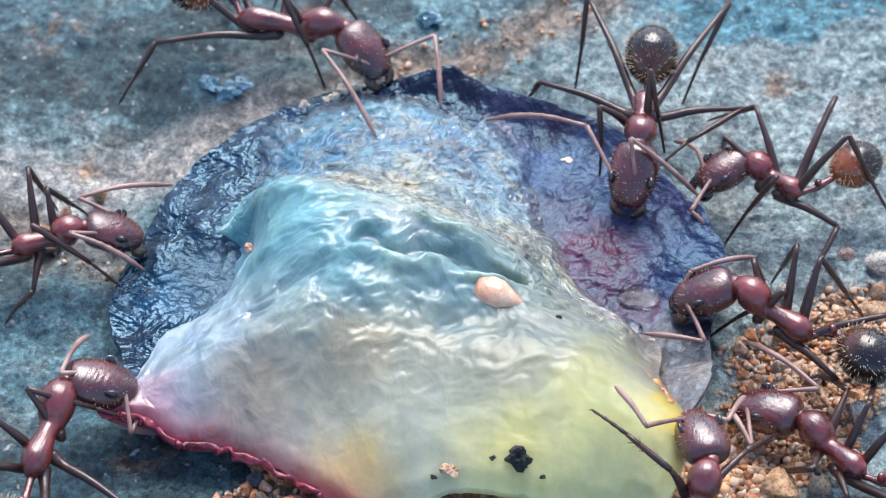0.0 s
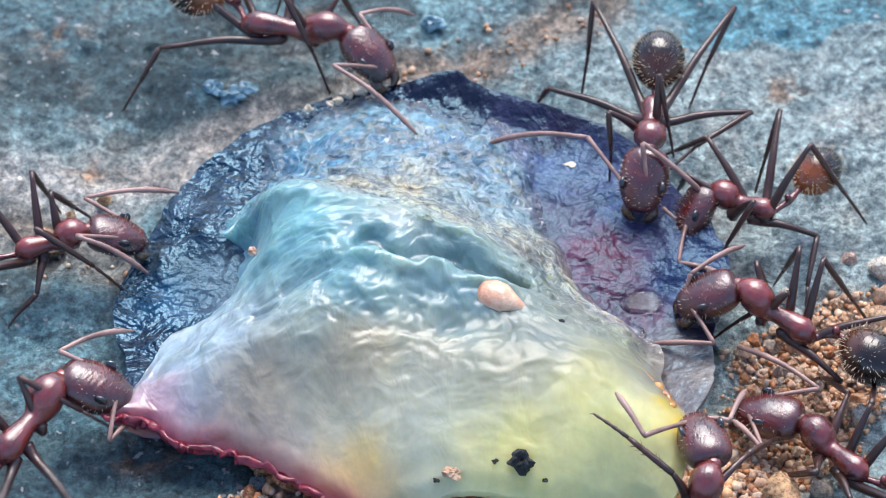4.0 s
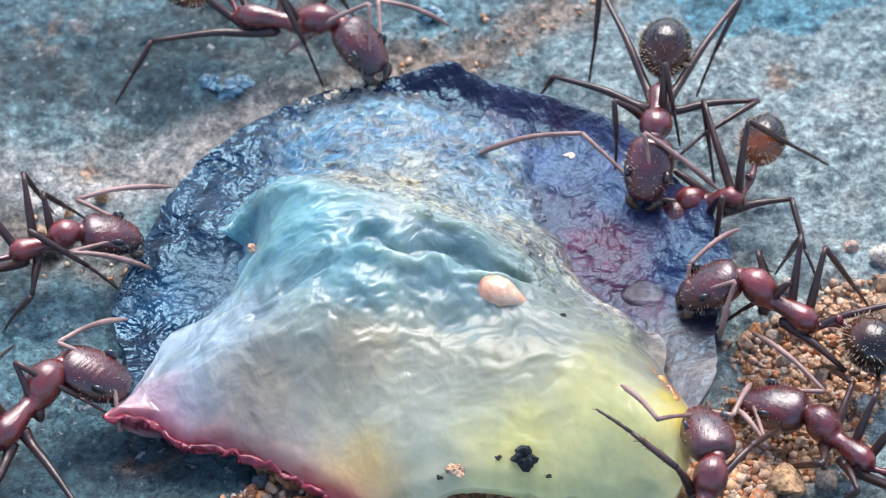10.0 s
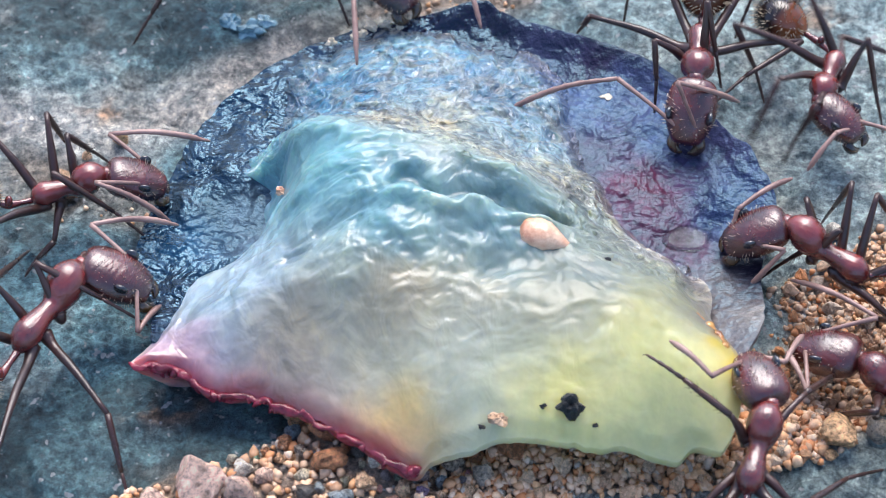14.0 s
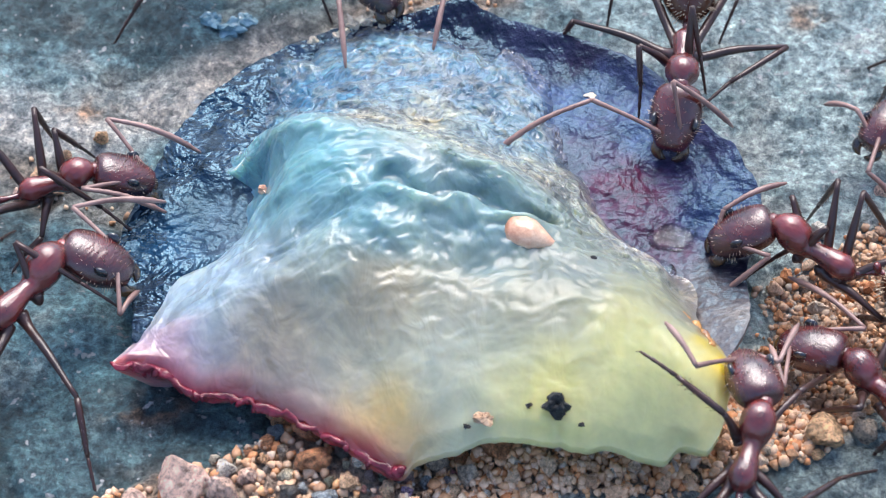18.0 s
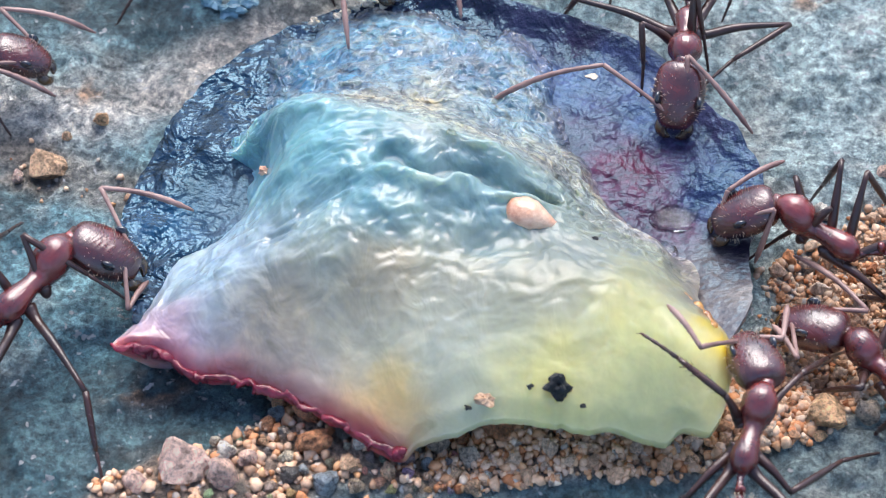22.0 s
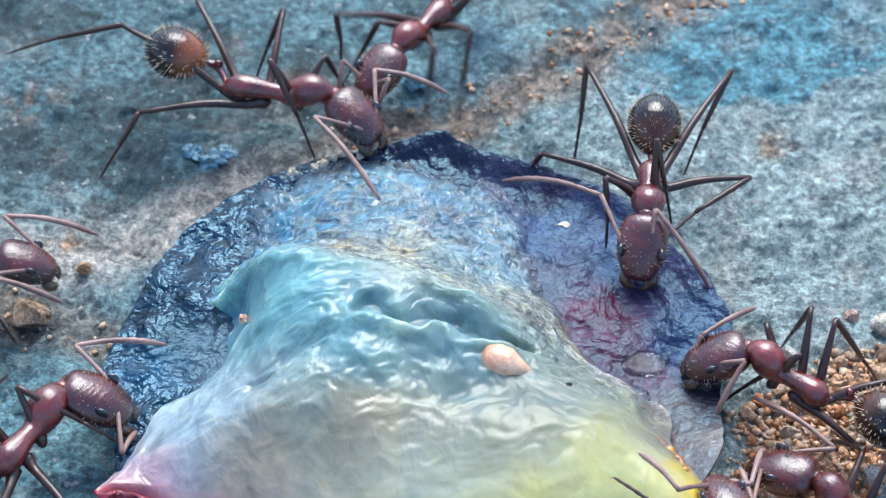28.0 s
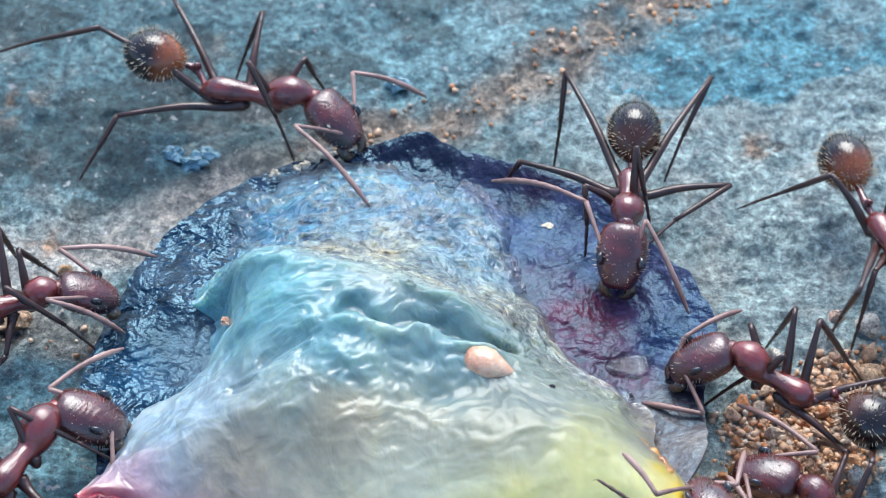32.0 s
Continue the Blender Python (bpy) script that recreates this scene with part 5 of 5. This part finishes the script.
def build_gravel():
    rng = random.Random(7)
    shapes = [grain_mesh(k + 1, 2, 0.4) for k in range(14)]
    rocks = [grain_mesh(k + 31, 3, 0.28) for k in range(6)]
    for mesh in rocks:
        mesh.materials[0] = ROCK
    taken = []

    def lay(x, y, r, mesh):
        ob = new("pebble", mesh)
        ob.parent = GROUND
        z = float(ground_height(np.array(x), np.array(y)))
        ob.matrix_local = Matrix.LocRotScale(Vector((x, y, z + r * 0.35)) * MM, Euler([rng.uniform(0, 6.3) for _ in range(3)]), (r * MM,) * 3)
        taken.append((x, y, r))
        return ob

    for x, y, r, tone in FRONT_STONES + SIDE_STONES:
        lay(x, y, r, rng.choice(rocks)).color = (*ROCK_TONES[tone], 1)
    tones = list(ROCK_TONES.values())
    for _ in range(900):
        x, y, r = rng.uniform(-8.5, 0.5), rng.uniform(-7.6, -3.6), rng.choice((0.16, 0.2, 0.24, 0.28, 0.34))
        if seam_depth(np.array(x), np.array(y))[0] > 0.3 and all((x - a) ** 2 + (y - b) ** 2 > (0.8 * (r + c)) ** 2 for a, b, c in taken):
            lay(x, y, r, rng.choice(rocks)).color = (*[v * rng.uniform(0.5, 0.85) for v in rng.choice(tones)], 1)
    xs, ys = np.array([rng.uniform(-13, 18) for _ in range(60000)]), np.array([rng.uniform(-11, 11) for _ in range(60000)])
    front, left, back, sand = seam_depth(xs, ys)
    want = front
    n, i = 0, 0
    for x, y, w in zip(xs, ys, want):
        if n >= 280:
            break
        if w < 0.35 or (-9 < x < 7.5 and -3.0 < y < 9) or (x < -1.5 and y < -3):
            continue
        r = rng.choice((0.16, 0.2, 0.24, 0.3, 0.38))
        if all((x - a) ** 2 + (y - b) ** 2 > (0.72 * (r + c)) ** 2 for a, b, c in taken):
            lay(x, y, r, rng.choice(shapes))
            n += 1
    # fine grit between them, in one mesh
    small = grain_mesh(3, 1, 0.35)
    base = np.array([v.co[:] for v in small.vertices])
    tri = np.array([p.vertices[:] for p in small.polygons])
    r2 = np.random.RandomState(4)
    px, py = r2.uniform(-16, 22, 80000), r2.uniform(-12, 26, 80000)
    front, left, back, sand = seam_depth(px, py)
    chance = np.maximum.reduce([front * 1.0, left * 0.03, back * 0.05])
    ok = (r2.uniform(0, 1, len(px)) < chance * 0.9) & ~((px > -8.5) & (px < 7.0) & (py > -2.5) & (py < 10)) & ~((px < -1.0) & (py < -3) & (r2.uniform(0, 1, len(px)) < 0.75))
    px, py = px[ok][:14000], py[ok][:14000]
    pz = ground_height(px, py)
    rad = r2.uniform(0.07, 0.17, len(px)) * np.where(r2.uniform(0, 1, len(px)) > 0.8, 1.5, 1)
    rad = np.where(py < -2.5, rad * 1.35, rad)
    verts, faces = [], []
    for k, (x, y, z, r) in enumerate(zip(px, py, pz, rad)):
        q = np.array(Euler(r2.uniform(0, 6.3, 3)).to_matrix())
        verts.append(base @ q * r + (x, y, z + r * 0.4))
        faces.append(tri + k * len(base))
    ob = mesh_object("fine_gravel", np.concatenate(verts) * MM, np.concatenate(faces).tolist(), GRAVEL)
    ob.parent = GROUND
    tagged(ob, "fine tan and orange grit in the seams", kind="stuff")


build_gravel()


# ---- motion ----
def sway(ob, amount, seed, step=0.7, rest=None):
    """Restless small turns about a joint, at rest at the time given."""
    rng = random.Random(seed)
    home, rows, t = ob.matrix_basis.copy(), [], 0.0
    while t < 32.0:
        k = 0 if rest is not None and abs(t - rest) < step * 0.6 else 1
        rows.append((t, home @ Euler([radians(rng.uniform(-a, a) * k) for a in amount]).to_matrix().to_4x4()))
        t += step * rng.uniform(0.7, 1.4)
    rows.append((32.0, home))
    walk(ob, rows)


def shifts(ob, rows):
    """Small displacements of a thing from its place: seconds, millimetres in x and y, degrees."""
    home = ob.matrix_world.copy()
    walk(ob, [(t, Matrix.Translation((x * MM, y * MM, 0)) @ home @ Matrix.Rotation(radians(h), 4, "Z")) for t, x, y, h in rows])


def stride(ob, spans, seed):
    """Legs swing while the ant walks, in the spans of seconds given."""
    for n, leg in enumerate([c for c in ob.children if c.name.startswith("leg")]):
        home, rows = leg.matrix_basis.copy(), [(0.0, leg.matrix_basis.copy())]
        for a, b in spans:
            t, k = a, 0
            while t < b:
                swing = 20 * (1 if (k + n) % 2 else -1) * (0 if k == 0 else 1)
                if t > rows[-1][0]:
                    rows.append((t, home @ Euler((radians(6 * (k % 2)), 0, radians(swing))).to_matrix().to_4x4()))
                t, k = t + 0.2, k + 1
            rows.append((b, home))
        if rows[-1][0] < 32.0:
            rows.append((32.0, home))
        walk(leg, rows)


def point(one, k, rows):
    """An antenna turns about its base so that its tip reaches for places in the plan: seconds, millimetres."""
    skull = next(c for c in one.children if c.name.startswith("head"))
    feeler = [c for c in skull.children if c.name.startswith("antenna")][k]
    rest, inv = TIPS[feeler.name], one.matrix_world.inverted()
    keyed = []
    for t, *place in rows:
        aim = inv @ (Vector(place) * MM) - skull.location - feeler.location
        keyed.append((t, Matrix.Translation(feeler.location) @ rest.rotation_difference(aim).to_matrix().to_4x4()))
    walk(feeler, keyed)
    POINTED.add(feeler.name)


POINTED = set()


def motions():
    point(ant_rim, 1, [(0, 2.4, 9.1, 1.8), (6, 2.2, 7.9, 1.8), (9, 2.5, 7.2, 1.8), (13, 2.6, 7.0, 1.8), (19, 3.0, 5.5, 1.8), (21.5, 2.5, 6.9, 1.8), (23, 2.5, 6.0, 1.8), (28, 2.2, 10.3, 1.8), (29, 2.4, 10.9, 1.8), (32, 2.4, 10.9, 1.8)])
    point(ant_rim, 0, [(0, 10.0, 6.9, 1.2), (2, 10.1, 7.0, 1.2), (6, 10.2, 6.2, 1.2), (9, 11.1, 6.3, 1.2), (13, 10.9, 10.4, 1.2), (17, 9.6, 8.4, 1.2), (21.5, 10.0, 5.5, 1.2), (23, 10.6, 6.2, 1.2), (28, 9.2, 5.7, 1.2), (29, 8.4, 4.3, 1.2), (32, 9.1, 5.0, 1.2)])
    point(ant_corner, 0, [(0, -11.7, 3.7, 1.8), (1, -11.3, 4.3, 1.8), (3, -9.9, 5.2, 1.8), (6, -10.6, 4.6, 1.8), (9, -10.9, 5.0, 1.8), (11, -10.2, 3.6, 1.8), (13, -9.2, 3.4, 1.8), (16.5, -9.0, 3.9, 2.6), (21.5, -8.8, 1.5, 2.6), (23, -8.2, 3.9, 2.6), (24.5, -8.3, 3.9, 2.6), (28, -8.9, 2.8, 2.6), (29, -10.2, 4.3, 2.6), (32, -10.4, 2.6, 2.6)])
    point(ant_rear, 1, [(0, -2.6, 11.0, 2.2), (6, -2.3, 11.6, 2.2), (9, -3.3, 12.8, 2.2), (13, -4.4, 9.2, 2.2), (19, -3.5, 10.6, 2.2), (23, -3.4, 10.6, 2.2), (28, -2.3, 8.9, 2.2), (29, -2.8, 9.0, 2.2), (32, -2.3, 10.7, 2.2)])
    point(ant_rear, 0, [(0, -1.7, 12.3, 2.2), (6, -2.4, 14.2, 2.2), (13, 0.2, 11.9, 2.2), (19, -1.7, 11.5, 2.2), (28, 0.9, 14.8, 2.2), (29, 1.5, 11.5, 2.2), (32, -0.6, 14.1, 2.2)])
    point(ant_side, 0, [(0, 6.7, 0.9, 0.8), (6, 7.4, 0.9, 0.8), (9, 9.4, 0.4, 0.8), (13, 8.7, 1.0, 0.8), (19, 8.3, 1.0, 0.8), (23, 9.4, 1.4, 0.8), (27, 9.2, 1.1, 0.8), (28, 9.0, 0.1, 0.8), (29, 8.7, 0.5, 0.8), (32, 7.1, 1.4, 0.8)])
    shifts(ant_rear, [(0, -0.05, 0.1, 0), (6, -0.1, 0.1, 1), (9, -0.2, 0.15, 0), (20, -0.1, 0.1, 0), (29, 0, 0, 0), (32, -0.1, -0.05, 0)])
    shifts(ant_rim, [(0, -0.2, 0.5, 0), (3.5, -0.05, 0.5, 1), (6, 0.2, 0.48, 2), (9, 0.25, 0.55, 0), (13, 0.28, 0.55, 0), (19, 0.26, 0.15, 0), (23, 0.3, 0.35, 0), (27, 0.1, 0.2, 0), (29, 0, 0, 0), (32, -0.12, -0.25, 0)])
    shifts(ant_side, [(0, -0.15, 0.03, 0), (9, -0.1, 0.2, 1), (13, -0.12, 0, 0), (22, -0.05, 0.05, 1), (29, 0, 0, 0), (32, 0, 0, 0)])
    shifts(ant_gravel, [(0, 0, 0, 0), (9, 0.05, 0.05, 2), (13, 0.1, 0.05, 0), (21.5, 0, 0.2, -2), (32, 0, 0.1, 0)])
    shifts(ant_front, [(0, -0.18, -0.05, 0), (13, -0.16, 0, 1), (19, 0.04, 0.04, 0), (21.5, 0, 0, 0), (32, 0, 0, 0)])
    shifts(ant_left, [(0, 0.1, 0.14, 0), (6, 0.02, 0.14, 0), (9, -0.07, 0.08, 1), (13, 0, 0, 0), (19, 0.3, 0.15, 0), (20.5, 0.18, 0, 0), (21.2, 0.17, 0.2, 0), (21.4, -3.2, 4.4, 6), (21.6, -3.4, 5.3, 0), (21.8, -3.6, 5.5, -6), (22, -3.7, 5.1, -10), (22.2, -4.2, 5.1, -10), (22.5, -4.6, 4.7, -8), (22.8, -5.6, 4.3, -4), (23.4, -9.5, 4.2, 0),
                      (26.6, -9.5, 4.6, -8), (27.6, -5.6, 4.2, -12), (28, -2.7, 2.5, -10), (28.5, -1.46, 2.1, -4), (29, -0.3, 1.3, 0), (30, 0.2, 1.1, 0), (31, 0.24, 1.1, 1), (32, 0.2, 0.8, 0)])
    shifts(ant_corner, [(0, 1.29, -3.22, 22), (2, 0.91, -3.3, 14), (3.5, 0.53, -3.0, 8), (5.5, 0.13, -2.16, 3), (9, 0.07, -2.15, 3), (10.5, 0.2, -2.0, 3), (11, 0.04, -1.82, 3), (11.5, 0.08, -1.55, 3), (12, -0.07, -1.39, 4),
                        (13, 0.14, -0.16, 3), (14, -0.1, -0.3, 4), (16.5, -0.2, 0.4, 0), (18, -0.3, 0.45, 0), (20, -0.1, 0.16, 0), (21.5, 0, 0, 0), (24.5, -0.1, 0, 0), (27, 0, -0.4, 0), (28, 0.4, -0.1, 4), (29, 0.67, -0.1, 6), (32, 0.9, -0.8, 6)])
    base = ant_roaming.matrix_world.to_euler().z
    dip = lambda t: float(np.interp(t, [3.5, 5.5, 10.8, 12.5], [0, 1, 1, 0]))
    walk(ant_roaming, [(t, Matrix.Translation((x * MM, y * MM, -0.5 * dip(t) * MM)) @ Matrix.Rotation(base + radians(h - 172), 4, "Z") @ Matrix.Rotation(radians(17 * dip(t)), 4, "Y")) for t, x, y, h in (
        (0, 11.6, 7.3, 169), (2, 11.1, 6.85, 181), (3.5, 10.8, 6.5, 185), (5.5, 9.6, 5.9, 180), (6.5, 9.4, 5.5, 174), (7.5, 9.6, 5.7, 177), (8.5, 9.75, 6.2, 186), (9.5, 9.95, 6.6, 204), (10.5, 10.05, 6.65, 206), (11, 10.5, 6.3, 217), (11.5, 10.9, 6.4, 221),
        (12, 10.95, 6.6, 218), (12.5, 11.5, 7.2, 227), (13, 11.3, 9.3, 252), (13.5, 11.52, 10.78, 270), (14, 12.2, 9.5, 279), (14.5, 12.74, 11.0, 299), (15.4, 16.35, 12.43, 315), (16.5, 17.2, 12.7, 290), (17, 17.6, 10.0, 245), (17.5, 17.16, 7.41, 200), (19, 14.62, 6.54, 178),
        (20, 14.77, 5.5, 178), (20.8, 18.14, 5.0, 172), (22, 26, 5.5, 168), (32, 30, 6, 168))])
    base = ant_passing.matrix_world.to_euler().z
    walk(ant_passing, [(t, Matrix.Translation((x * MM, y * MM, 0)) @ Matrix.Rotation(base + radians(h - 270), 4, "Z")) for t, x, y, h in (
        (0, 12, 30, 250), (4.5, 3, 24, 265), (5.4, 0.9, 20.9, 270), (6.1, 1.6, 21.8, 275), (7.5, 8, 28, 330), (9, 16, 32, 340), (20, 16, 30, 270), (25, 14, 27, 190), (26.5, 8.46, 20.5, 185), (27, 5.25, 18.6, 185), (27.5, 0.2, 19.4, 200), (28, -0.37, 18.74, 235), (28.3, -1.13, 17.96, 242), (28.6, -0.4, 17.22, 260), (29, 0.78, 17.4, 270), (29.3, 0.56, 17.5, 270),
        (29.6, 1.65, 18.5, 281), (30, 6.0, 18.65, 318), (30.3, 10.1, 18.1, 323), (30.6, 12.3, 15.7, 306), (31, 14.45, 9.8, 288), (31.5, 15.0, 9.15, 284), (32, 15.85, 7.4, 286))])
    stride(ant_roaming, [(0.4, 3.4), (11.5, 15.4), (17, 20.6)], 1)
    stride(ant_passing, [(4.2, 8.5), (26.5, 28.8), (29.4, 32.0)], 2)
    stride(ant_left, [(21.2, 23.0), (27.2, 28.9)], 3)
    stride(ant_corner, [(0.5, 5), (11, 13)], 4)
    bowed = next(c for c in ant_roaming.children if c.name.startswith("head"))
    home = bowed.matrix_basis.copy()
    walk(bowed, [(t, home @ Matrix.Rotation(radians(a), 4, "Y")) for t, a in ((0, 0), (2, 8), (3.5, 30), (5.5, 42), (10.5, 42), (12, 25), (13.2, 4), (14.5, 0), (32, 0))])
    for n, (one, rest) in enumerate(((ant_rear, 29), (ant_rim, 29), (ant_side, 29), (ant_corner, 21.5), (ant_left, 13), (ant_gravel, 0), (ant_front, 21.5), (ant_roaming, 0), (ant_passing, 29))):
        skull = next(c for c in one.children if c.name.startswith("head"))
        if one != ant_roaming:
            sway(skull, (1.5, 2, 2), 40 + n, 1.3, rest)
        for k, feeler in enumerate(c for c in skull.children if c.name.startswith("antenna")):
            if feeler.name not in POINTED:
                sway(feeler, (5, 9, 12), 70 + n * 2 + k, 0.8, rest)


motions()
